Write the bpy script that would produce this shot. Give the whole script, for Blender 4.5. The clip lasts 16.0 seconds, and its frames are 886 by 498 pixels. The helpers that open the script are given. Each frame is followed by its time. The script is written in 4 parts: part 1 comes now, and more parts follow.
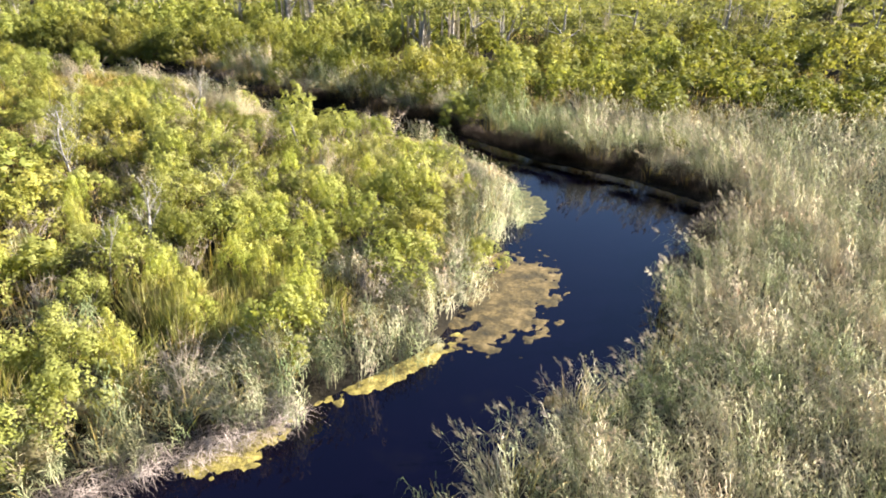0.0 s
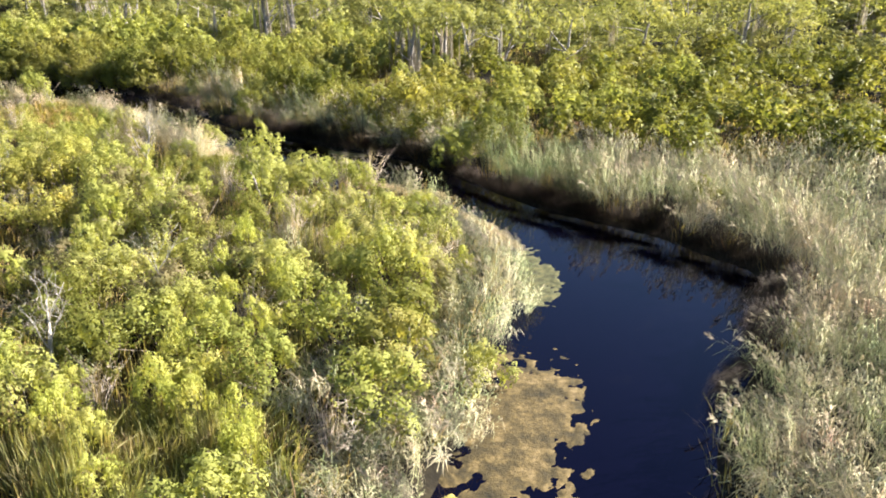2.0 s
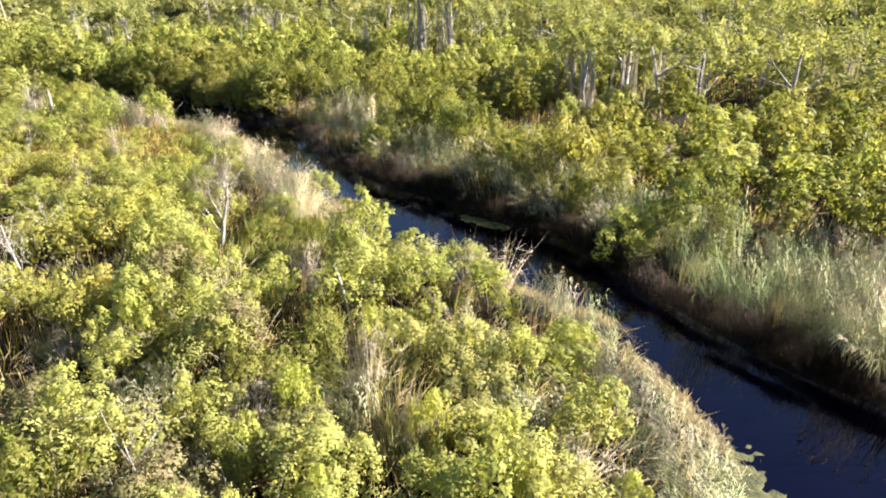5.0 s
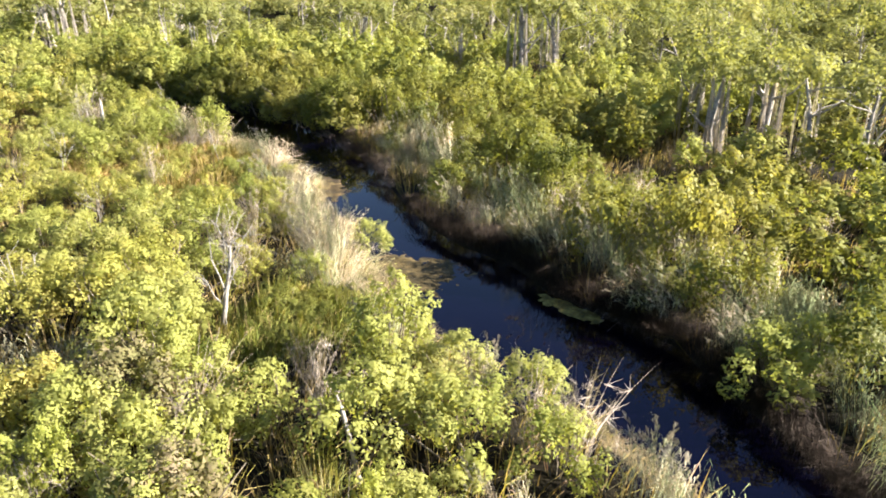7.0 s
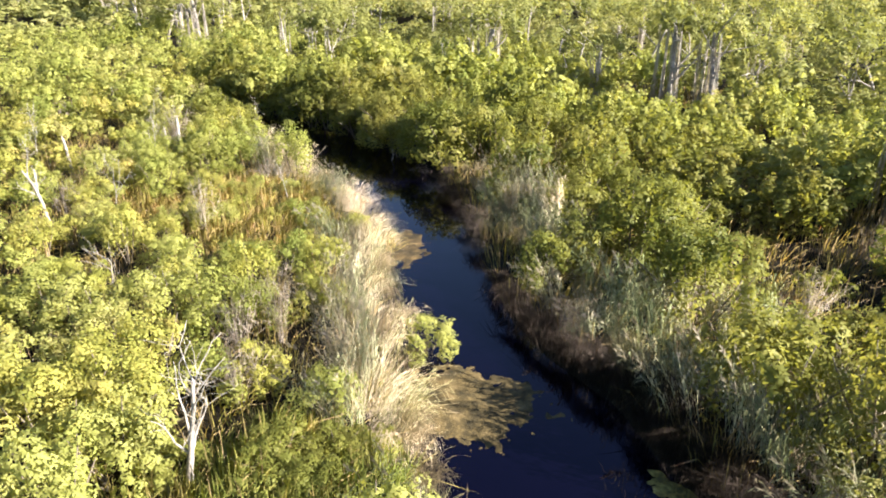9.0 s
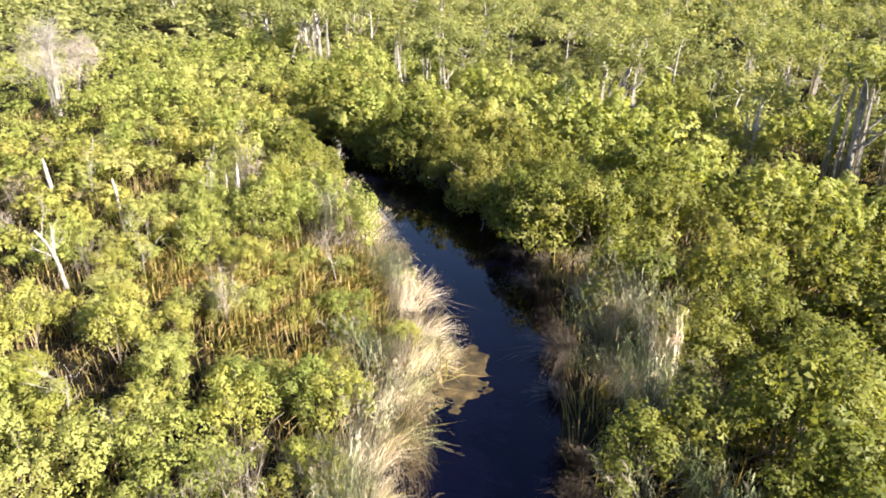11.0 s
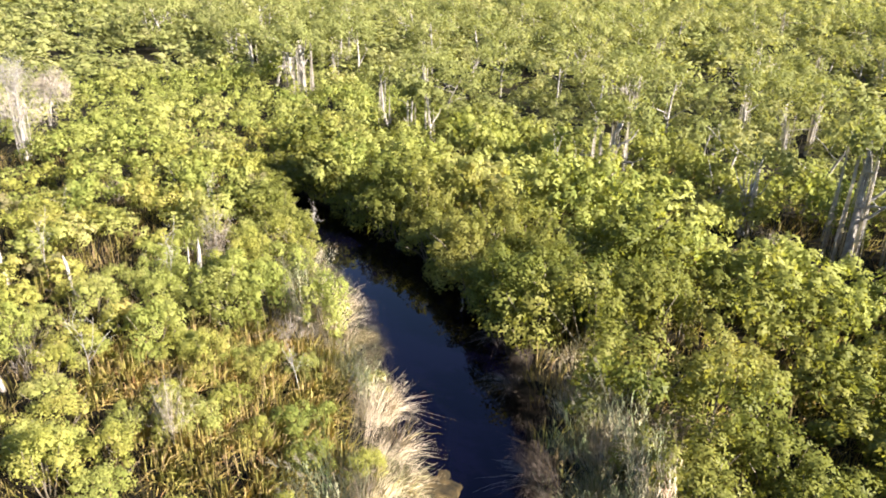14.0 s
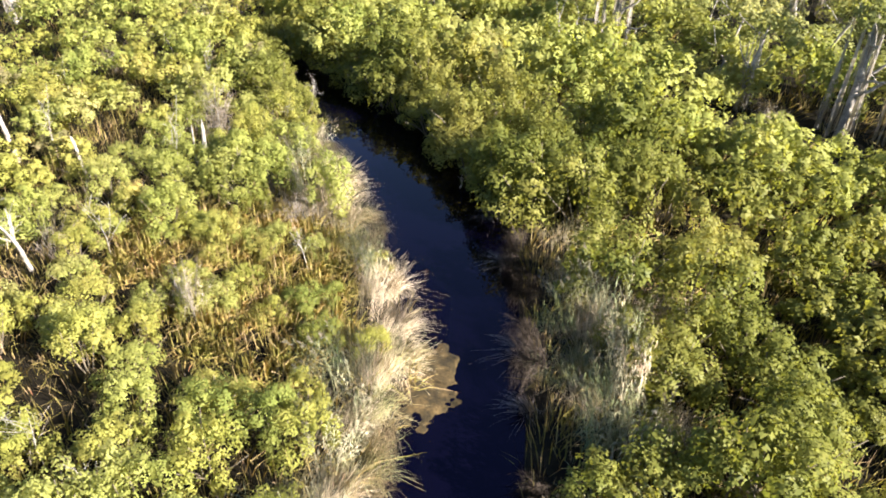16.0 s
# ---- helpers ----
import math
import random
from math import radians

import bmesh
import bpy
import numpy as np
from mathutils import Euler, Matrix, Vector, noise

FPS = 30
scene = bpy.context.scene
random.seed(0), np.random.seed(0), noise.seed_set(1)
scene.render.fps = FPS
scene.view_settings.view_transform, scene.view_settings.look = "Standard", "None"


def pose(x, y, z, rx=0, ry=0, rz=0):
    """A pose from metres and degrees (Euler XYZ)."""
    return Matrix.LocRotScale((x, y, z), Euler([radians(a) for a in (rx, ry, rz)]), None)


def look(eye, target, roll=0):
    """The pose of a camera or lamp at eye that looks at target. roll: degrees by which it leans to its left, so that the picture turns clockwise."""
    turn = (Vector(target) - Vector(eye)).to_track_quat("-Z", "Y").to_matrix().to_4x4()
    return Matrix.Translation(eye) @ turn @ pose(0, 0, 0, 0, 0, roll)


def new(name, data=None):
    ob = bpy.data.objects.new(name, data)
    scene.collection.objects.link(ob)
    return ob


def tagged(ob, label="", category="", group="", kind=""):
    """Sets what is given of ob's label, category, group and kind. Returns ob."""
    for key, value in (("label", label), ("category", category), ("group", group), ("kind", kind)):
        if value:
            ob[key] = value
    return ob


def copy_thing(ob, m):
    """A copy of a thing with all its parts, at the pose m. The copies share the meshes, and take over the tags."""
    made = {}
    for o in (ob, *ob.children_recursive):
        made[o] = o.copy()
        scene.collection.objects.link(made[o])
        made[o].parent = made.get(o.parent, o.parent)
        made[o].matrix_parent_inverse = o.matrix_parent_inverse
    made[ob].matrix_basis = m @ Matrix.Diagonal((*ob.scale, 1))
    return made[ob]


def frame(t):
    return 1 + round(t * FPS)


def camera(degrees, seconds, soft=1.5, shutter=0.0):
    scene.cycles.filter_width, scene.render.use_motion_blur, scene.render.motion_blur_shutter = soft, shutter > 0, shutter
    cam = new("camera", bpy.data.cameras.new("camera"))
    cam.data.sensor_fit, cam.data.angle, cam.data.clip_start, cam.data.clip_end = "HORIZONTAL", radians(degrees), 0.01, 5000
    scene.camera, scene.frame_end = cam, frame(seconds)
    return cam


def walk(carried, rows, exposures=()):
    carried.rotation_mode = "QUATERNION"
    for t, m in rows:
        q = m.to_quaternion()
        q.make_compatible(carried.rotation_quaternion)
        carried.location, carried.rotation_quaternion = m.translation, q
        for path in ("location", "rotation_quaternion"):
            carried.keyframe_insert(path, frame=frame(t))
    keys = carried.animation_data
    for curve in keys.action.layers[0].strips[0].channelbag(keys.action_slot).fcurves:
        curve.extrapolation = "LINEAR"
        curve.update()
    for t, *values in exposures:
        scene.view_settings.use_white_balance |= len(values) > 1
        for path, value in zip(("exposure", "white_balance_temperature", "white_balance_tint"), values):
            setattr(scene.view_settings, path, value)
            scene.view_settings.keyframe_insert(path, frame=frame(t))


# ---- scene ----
cam = camera(63.7, 16.0, soft=1.85)
EXPOSURE = 2.56
PATH = [
    (0, (0.108, 2.958, 14.609), (0.076, 4.767, 13.758), -0.4),
    (0.5, (0.159, 4.928, 14.703), (0.13, 6.738, 13.852), -0.5),
    (1, (0.233, 6.921, 14.796), (0.205, 8.731, 13.946), -0.7),
    (1.5, (0.271, 8.999, 14.888), (0.245, 10.809, 14.039), -0.9),
    (2, (0.324, 11.019, 14.933), (0.299, 12.83, 14.085), -1.0),
    (2.5, (0.315, 13.167, 14.962), (0.264, 14.978, 14.115), -1.1),
    (3, (0.257, 15.388, 14.955), (0.119, 17.195, 14.109), -1.2),
    (3.5, (0.193, 17.696, 14.873), (-0.039, 19.494, 14.029), -1.3),
    (4, (0.167, 19.942, 14.854), (-0.151, 21.727, 14.011), -1.5),
    (4.2, (0.135, 20.822, 14.841), (-0.211, 22.602, 13.998), -1.6),
    (6.3, (-0.942, 30.282, 13.848), (-1.585, 31.993, 13.037), -1.0),
    (6.5, (-1.086, 31.219, 13.857), (-1.753, 32.921, 13.045), -0.9),
    (7, (-1.502, 33.55, 13.865), (-2.225, 35.229, 13.053), -0.9),
    (7.5, (-1.984, 35.886, 13.843), (-2.762, 37.54, 13.032), -0.7),
    (8, (-2.499, 38.266, 13.835), (-3.333, 39.892, 13.023), -0.7),
    (8.5, (-3.089, 40.638, 13.838), (-3.989, 42.229, 13.026), -0.7),
    (9, (-3.872, 43.03, 13.934), (-4.924, 44.526, 13.125), -0.6),
    (9.2, (-4.19, 43.969, 13.974), (-5.306, 45.419, 13.166), -0.5),
    (11.3, (-8.32, 52.99, 14.859), (-9.661, 54.249, 14.073), 0.3),
    (11.5, (-8.643, 53.559, 14.952), (-9.984, 54.82, 14.17), 0.4),
    (12, (-9.313, 54.495, 15.423), (-10.65, 55.763, 14.646), 0.7),
    (12.5, (-9.789, 55.03, 15.931), (-11.124, 56.301, 15.155), 0.8),
    (13, (-10.058, 55.259, 16.418), (-11.39, 56.534, 15.643), 0.9),
    (13.5, (-10.103, 55.318, 16.9), (-11.434, 56.594, 16.124), 0.9),
    (14, (-10.119, 55.263, 17.393), (-11.447, 56.542, 16.618), 1.0),
    (14.5, (-10.053, 55.174, 17.857), (-11.358, 56.434, 17.015), 1.1),
    (15, (-9.967, 55.109, 18.406), (-11.231, 56.331, 17.453), 1.1),
    (15.5, (-9.863, 55.035, 18.9), (-11.086, 56.218, 17.848), 1.0),
    (16, (-9.782, 55.019, 19.358), (-10.96, 56.159, 18.212), 1.0),
]
walk(cam, [(t, look(eye, target, roll)) for t, eye, target, roll in PATH], [(0.0, EXPOSURE + 0.20), (9.0, EXPOSURE + 0.24), (12.0, EXPOSURE + 0.10), (16.0, EXPOSURE + 0.23)])

# ---- world and sun ----
SUN_TO = Vector((0.90, 0.28, 0.50)).normalized()
world = bpy.data.worlds.new("sky")
scene.world = world
world.use_nodes = True
wn = world.node_tree.nodes
sky = wn.new("ShaderNodeTexSky")
sky.sky_type = "NISHITA"
sky.sun_disc = False
sky.sun_elevation = math.asin(SUN_TO.z)
sky.sun_rotation = math.atan2(SUN_TO.x, SUN_TO.y)
sky.air_density, sky.dust_density, sky.ozone_density = 1.0, 0.1, 3.0
wn["Background"].inputs["Strength"].default_value = 0.037
world.node_tree.links.new(sky.outputs["Color"], wn["Background"].inputs["Color"])
sun_data = bpy.data.lights.new("sun", "SUN")
sun_data.energy, sun_data.angle, sun_data.color = 4.7, radians(0.6), (1.0, 0.92, 0.80)
sun = new("sun", sun_data)
sun.matrix_world = look(SUN_TO * 100, (0, 0, 0))


# ---- materials ----
def ramp(nt, stops):
    node = nt.nodes.new("ShaderNodeValToRGB")
    el = node.color_ramp.elements
    while len(el) < len(stops):
        el.new(0.5)
    for e, (p, c) in zip(el, stops):
        e.position, e.color = p, (*c, 1)
    return node


def noise_at(nt, scale, detail=3.0, rough=0.55):
    geo = nt.nodes.new("ShaderNodeNewGeometry")
    tex = nt.nodes.new("ShaderNodeTexNoise")
    tex.inputs["Scale"].default_value, tex.inputs["Detail"].default_value = scale, detail
    tex.inputs["Roughness"].default_value = rough
    nt.links.new(geo.outputs["Position"], tex.inputs["Vector"])
    return tex.outputs["Fac"], geo


def spread(nt, value, lo, hi):
    node = nt.nodes.new("ShaderNodeMapRange")
    node.inputs["From Min"].default_value, node.inputs["From Max"].default_value = lo, hi
    nt.links.new(value, node.inputs["Value"])
    return node.outputs["Result"]


def mixed(nt, kind, fac, a, b):
    node = nt.nodes.new("ShaderNodeMix")
    node.data_type, node.blend_type = "RGBA", kind
    for sock, v in ((node.inputs["Factor"], fac), (node.inputs["A"], a), (node.inputs["B"], b)):
        if isinstance(v, bpy.types.NodeSocket):
            nt.links.new(v, sock)
        elif isinstance(v, tuple):
            sock.default_value = (*v, 1)
        else:
            sock.default_value = v
    return node.outputs["Result"]


def foliage(name, stops, patch=0.16, glow=0.38, rough=0.7, leaf_range=0.3, through_tint=(1.2, 1.15, 0.62)):
    """Thin leaves or blades: hue drifts over metres, brightness from leaf to leaf, and light passes through."""
    m = bpy.data.materials.new(name)
    m.use_nodes = True
    nt = m.node_tree
    bsdf, out = nt.nodes["Principled BSDF"], nt.nodes["Material Output"]
    wide, geo = noise_at(nt, patch, 3.0, 0.65)
    col = ramp(nt, stops)
    jitter = nt.nodes.new("ShaderNodeMath")
    jitter.operation = "MULTIPLY_ADD"
    nt.links.new(geo.outputs["Random Per Island"], jitter.inputs[0])
    jitter.inputs[1].default_value = 0.14
    nt.links.new(wide, jitter.inputs[2])
    nt.links.new(spread(nt, jitter.outputs[0], 0.34, 0.80), col.inputs["Fac"])
    shade = nt.nodes.new("ShaderNodeMapRange")
    shade.inputs["To Min"].default_value, shade.inputs["To Max"].default_value = 1.0 - leaf_range, 1.0 + leaf_range
    fine, _ = noise_at(nt, 9.0, 2.0)
    nt.links.new(spread(nt, fine, 0.3, 0.7), shade.inputs["Value"])
    tint = mixed(nt, "MULTIPLY", 1.0, col.outputs["Color"], shade.outputs["Result"])
    nt.links.new(tint, bsdf.inputs["Base Color"])
    bsdf.inputs["Roughness"].default_value = rough
    bsdf.inputs["Specular IOR Level"].default_value = 0.12
    trans = nt.nodes.new("ShaderNodeBsdfTranslucent")
    nt.links.new(mixed(nt, "MULTIPLY", 1.0, tint, through_tint), trans.inputs["Color"])
    mix = nt.nodes.new("ShaderNodeMixShader")
    mix.inputs["Fac"].default_value = glow
    nt.links.new(bsdf.outputs[0], mix.inputs[1])
    nt.links.new(trans.outputs[0], mix.inputs[2])
    nt.links.new(mix.outputs[0], out.inputs["Surface"])
    return m


def solid(name, stops, scale=3.0, rough=0.8, bump=0.3, bump_scale=25.0, spec=0.3):
    m = bpy.data.materials.new(name)
    m.use_nodes = True
    nt = m.node_tree
    bsdf = nt.nodes["Principled BSDF"]
    wide, _ = noise_at(nt, scale, 6.0, 0.65)
    col = ramp(nt, stops)
    nt.links.new(spread(nt, wide, 0.28, 0.72), col.inputs["Fac"])
    speck, _ = noise_at(nt, scale * 5.0, 4.0, 0.7)
    shade = nt.nodes.new("ShaderNodeMapRange")
    shade.inputs["From Min"].default_value, shade.inputs["From Max"].default_value = 0.3, 0.7
    shade.inputs["To Min"].default_value, shade.inputs["To Max"].default_value = 0.55, 1.35
    nt.links.new(speck, shade.inputs["Value"])
    nt.links.new(mixed(nt, "MULTIPLY", 1.0, col.outputs["Color"], shade.outputs["Result"]), bsdf.inputs["Base Color"])
    bsdf.inputs["Roughness"].default_value = rough
    bsdf.inputs["Specular IOR Level"].default_value = spec
    fine, _ = noise_at(nt, bump_scale, 4.0)
    b = nt.nodes.new("ShaderNodeBump")
    b.inputs["Strength"].default_value, b.inputs["Distance"].default_value = bump, 0.05
    nt.links.new(fine, b.inputs["Height"])
    nt.links.new(b.outputs["Normal"], bsdf.inputs["Normal"])
    return m


def water_material():
    m = bpy.data.materials.new("river_water")
    m.use_nodes = True
    nt = m.node_tree
    bsdf = nt.nodes["Principled BSDF"]
    murk, _ = noise_at(nt, 0.35, 5.0, 0.6)
    col = ramp(nt, [(0.0, (0.0005, 0.0005, 0.0024)), (0.55, (0.0007, 0.0006, 0.0028)), (1.0, (0.0022, 0.0020, 0.0026))])
    nt.links.new(spread(nt, murk, 0.35, 0.8), col.inputs["Fac"])
    nt.links.new(col.outputs["Color"], bsdf.inputs["Base Color"])
    bsdf.inputs["Roughness"].default_value, bsdf.inputs["IOR"].default_value = 0.03, 1.33
    bsdf.inputs["Specular Tint"].default_value = (0.60, 0.46, 1.0, 1.0)
    bsdf.inputs["Specular IOR Level"].default_value = 0.6
    rip, _ = noise_at(nt, 2.2, 2.0)
    b = nt.nodes.new("ShaderNodeBump")
    b.inputs["Strength"].default_value, b.inputs["Distance"].default_value = 0.10, 0.006
    nt.links.new(rip, b.inputs["Height"])
    nt.links.new(b.outputs["Normal"], bsdf.inputs["Normal"])
    return m


LEAF = foliage("shrub_leaf", [(0.0, (0.166, 0.198, 0.050)), (0.35, (0.255, 0.273, 0.073)), (0.75, (0.314, 0.315, 0.104)), (1.0, (0.364, 0.324, 0.138))], glow=0.50, leaf_range=0.05)
LIME_LEAF = foliage("lime_leaf", [(0.0, (0.24, 0.28, 0.062)), (0.5, (0.34, 0.355, 0.09)), (1.0, (0.42, 0.39, 0.14))], patch=0.6, glow=0.50, leaf_range=0.08)
GOLD_LEAF = foliage("golden_leaf", [(0.0, (0.180, 0.198, 0.047)), (0.35, (0.274, 0.276, 0.067)), (0.75, (0.336, 0.312, 0.092)), (1.0, (0.395, 0.325, 0.115))], patch=0.3, glow=0.50, leaf_range=0.05)
# Broad leaves' own deep green, lowered further for sun shadow on the right bank.
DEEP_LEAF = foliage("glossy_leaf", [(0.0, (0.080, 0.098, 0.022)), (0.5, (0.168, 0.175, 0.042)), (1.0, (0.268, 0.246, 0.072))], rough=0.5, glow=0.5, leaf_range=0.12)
TREE_LEAF = foliage("tree_leaf", [(0.0, (0.134, 0.150, 0.048)), (0.5, (0.221, 0.230, 0.082)), (1.0, (0.305, 0.286, 0.128))], leaf_range=0.13, glow=0.48)
FADED_LEAF = foliage("faded_leaf", [(0.0, (0.11, 0.115, 0.042)), (0.4, (0.155, 0.145, 0.062)), (0.75, (0.195, 0.162, 0.088)), (1.0, (0.235, 0.185, 0.125))], patch=0.5, leaf_range=0.15)
REED = foliage("reed_blade", [(0.0, (0.138, 0.178, 0.084)), (0.30, (0.255, 0.275, 0.158)), (0.60, (0.39, 0.365, 0.245)), (0.85, (0.50, 0.42, 0.32)), (1.0, (0.41, 0.26, 0.19))], patch=0.40, glow=0.24, through_tint=(1.12, 1.08, 0.78))
GREEN_REED = foliage("green_reed_blade", [(0.0, (0.086, 0.128, 0.052)), (0.4, (0.175, 0.207, 0.100)), (0.75, (0.30, 0.288, 0.168)), (1.0, (0.41, 0.315, 0.228))], patch=0.45, glow=0.20, through_tint=(1.1, 1.08, 0.8))
STRAW = foliage("straw_blade", [(0.0, (0.25, 0.235, 0.13)), (0.4, (0.43, 0.355, 0.255)), (1.0, (0.56, 0.45, 0.365))], patch=0.5, glow=0.38, through_tint=(1.1, 1.08, 0.8))
SAGE = foliage("sage_blade", [(0.0, (0.14, 0.152, 0.070)), (0.5, (0.27, 0.252, 0.135)), (1.0, (0.44, 0.355, 0.24))], patch=0.7, glow=0.36, through_tint=(1.1, 1.08, 0.8))
SEDGE = foliage("sedge_blade", [(0.0, (0.085, 0.115, 0.022)), (0.5, (0.172, 0.188, 0.044)), (1.0, (0.30, 0.235, 0.092))], patch=0.8, glow=0.36)
LUSH = foliage("lush_grass_blade", [(0.0, (0.11, 0.135, 0.042)), (0.4, (0.205, 0.215, 0.078)), (0.75, (0.32, 0.285, 0.14)), (1.0, (0.42, 0.32, 0.21))], patch=0.9, glow=0.42)
FERN = foliage("rusty_fern", [(0.0, (0.13, 0.140, 0.032)), (0.4, (0.255, 0.220, 0.060)), (0.75, (0.35, 0.245, 0.095)), (1.0, (0.37, 0.19, 0.095))], patch=1.1, glow=0.34)
UNDER = foliage("grass_blade", [(0.0, (0.13, 0.135, 0.03)), (0.35, (0.25, 0.21, 0.06)), (0.65, (0.36, 0.265, 0.13)), (0.88, (0.39, 0.265, 0.17)), (1.0, (0.22, 0.10, 0.06))], patch=0.9, glow=0.38)
HEAD = foliage("reed_head", [(0.0, (0.25, 0.232, 0.17)), (0.5, (0.365, 0.325, 0.26)), (1.0, (0.46, 0.385, 0.33))], patch=0.6, glow=0.36, through_tint=(1.1, 1.05, 0.85))
BLEACHED = foliage("bleached_stem", [(0.0, (0.16, 0.125, 0.112)), (0.5, (0.28, 0.23, 0.21)), (1.0, (0.42, 0.355, 0.33))], patch=1.2, glow=0.1)
# Brown dead stems, darkened so the colour carries the right bank's shade.
SHADED_DRY = foliage("shaded_dry_stem", [(0.0, (0.020, 0.014, 0.011)), (0.5, (0.045, 0.034, 0.028)), (1.0, (0.14, 0.112, 0.097))], patch=1.2, glow=0.05)
ROOT = foliage("hanging_root", [(0.0, (0.22, 0.19, 0.18)), (0.5, (0.34, 0.305, 0.29)), (1.0, (0.46, 0.42, 0.405))], patch=0.5, glow=0.3)
HAZE = foliage("fine_dead_twig", [(0.0, (0.20, 0.165, 0.14)), (0.5, (0.32, 0.27, 0.235)), (1.0, (0.44, 0.385, 0.345))], patch=0.5, glow=0.3)
BARK = solid("pale_bark", [(0.0, (0.12, 0.105, 0.092)), (0.5, (0.26, 0.232, 0.21)), (1.0, (0.42, 0.385, 0.35))], scale=2.5, bump=0.5)
DEADWOOD = solid("weathered_wood", [(0.0, (0.13, 0.115, 0.10)), (0.5, (0.27, 0.245, 0.22)), (1.0, (0.44, 0.41, 0.375))], scale=2.5, bump=0.5)
TWIG = solid("twig_bark", [(0.0, (0.07, 0.055, 0.04)), (1.0, (0.18, 0.15, 0.11))], scale=4.0)
# Peaty mud taken near black: shade of gaps and bank feet is in the colour.
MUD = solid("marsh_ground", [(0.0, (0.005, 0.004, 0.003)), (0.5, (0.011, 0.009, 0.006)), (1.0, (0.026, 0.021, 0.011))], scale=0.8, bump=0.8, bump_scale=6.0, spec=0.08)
MAT = solid("algae_mat", [(0.0, (0.008, 0.007, 0.003)), (0.4, (0.042, 0.031, 0.011)), (0.65, (0.090, 0.064, 0.024)), (1.0, (0.17, 0.125, 0.062))], scale=1.3, rough=0.9, bump=0.6, bump_scale=14.0)
MAT_RUST = solid("rusty_algae", [(0.0, (0.008, 0.006, 0.003)), (0.4, (0.030, 0.021, 0.008)), (0.65, (0.060, 0.040, 0.015)), (1.0, (0.12, 0.08, 0.034))], scale=1.8, rough=0.9, bump=0.6, bump_scale=14.0)
MAT_GOLD = solid("golden_algae", [(0.0, (0.03, 0.024, 0.006)), (0.35, (0.095, 0.076, 0.018)), (0.65, (0.21, 0.17, 0.042)), (1.0, (0.36, 0.30, 0.10))], scale=2.0, rough=0.85, bump=0.8, bump_scale=11.0)
MAT_GREEN = solid("green_algae", [(0.0, (0.015, 0.018, 0.008)), (0.5, (0.05, 0.052, 0.02)), (1.0, (0.11, 0.10, 0.04))], scale=2.6, rough=0.85, bump=0.8, bump_scale=11.0)
WATER = water_material()


# ---- mesh helpers ----
rng = np.random.default_rng(11)


def mesh_of(name, v, f, material, smooth=False, normals=None):
    v, f = np.asarray(v, np.float32), np.asarray(f, np.int32)
    me = bpy.data.meshes.new(name)
    me.vertices.add(len(v))
    me.vertices.foreach_set("co", v.ravel())
    me.loops.add(f.size)
    me.loops.foreach_set("vertex_index", f.ravel())
    me.polygons.add(len(f))
    me.polygons.foreach_set("loop_start", np.arange(0, f.size, f.shape[1], dtype=np.int32))
    if smooth:
        me.polygons.foreach_set("use_smooth", np.ones(len(f), bool))
    me.update(calc_edges=True)
    me.materials.append(material)
    if normals is not None:
        me.normals_split_custom_set_from_vertices(np.asarray(normals, np.float32))
    return me


def part(name, me, parent, label=""):
    ob = new(name, me)
    ob.parent = parent
    return tagged(ob, label) if label else ob


def unit(a):
    return a / np.maximum(np.linalg.norm(a, axis=1, keepdims=True), 1e-9)


def join(pieces):
    vs, fs, n = [], [], 0
    for v, f in pieces:
        vs.append(v)
        fs.append(np.asarray(f) + n)
        n += len(v)
    return np.concatenate(vs), np.concatenate(fs)


def leaves(r, c, out, length, width):
    """Leaf blades at the places c that point roughly along out."""
    n = len(c)
    face = unit(out + np.array([0, 0, 0.35]) + r.normal(size=(n, 3)) * 0.16)
    d = unit(out * 0.45 + np.array([0, 0, 0.25]) + r.normal(size=(n, 3)) * 0.8)
    d = unit(d - face * np.einsum("ij,ij->i", d, face)[:, None] * 0.82)
    side = unit(np.cross(face, d))
    ln = length * r.uniform(0.7, 1.25, (n, 1))
    wd = width * r.uniform(0.75, 1.2, (n, 1))
    v = np.stack([c - side * wd * 0.55 - d * ln * 0.15, c + side * wd * 0.55, c + d * ln], 1).reshape(-1, 3)
    turned = np.einsum("ij,ij->i", np.cross(v[1::3] - v[0::3], v[2::3] - v[0::3]), out) < 0
    f = np.arange(3 * n).reshape(n, 3)
    f[turned] = f[turned][:, [0, 2, 1]]
    return v, f


def tube(points, radii, sides=6):
    p = np.asarray(points, float)
    k = len(p)
    t = unit(np.gradient(p, axis=0))
    a = unit(np.cross(t, np.tile(np.array([[0.31, 0.93, 0.17]]), (k, 1))))
    b = np.cross(t, a)
    ang = np.arange(sides) * 2 * np.pi / sides
    rad = np.asarray(radii, float)[:, None, None]
    v = p[:, None] + rad * (a[:, None] * np.cos(ang)[None, :, None] + b[:, None] * np.sin(ang)[None, :, None])
    f = []
    for i in range(k - 1):
        for j in range(sides):
            q = [i * sides + j, i * sides + (j + 1) % sides, (i + 1) * sides + (j + 1) % sides, (i + 1) * sides + j]
            f += [[q[0], q[1], q[2]], [q[0], q[2], q[3]]]
    tip = (k - 1) * sides
    f += [[tip, tip + j, tip + j + 1] for j in range(1, sides - 1)]
    return v.reshape(-1, 3), np.array(f)


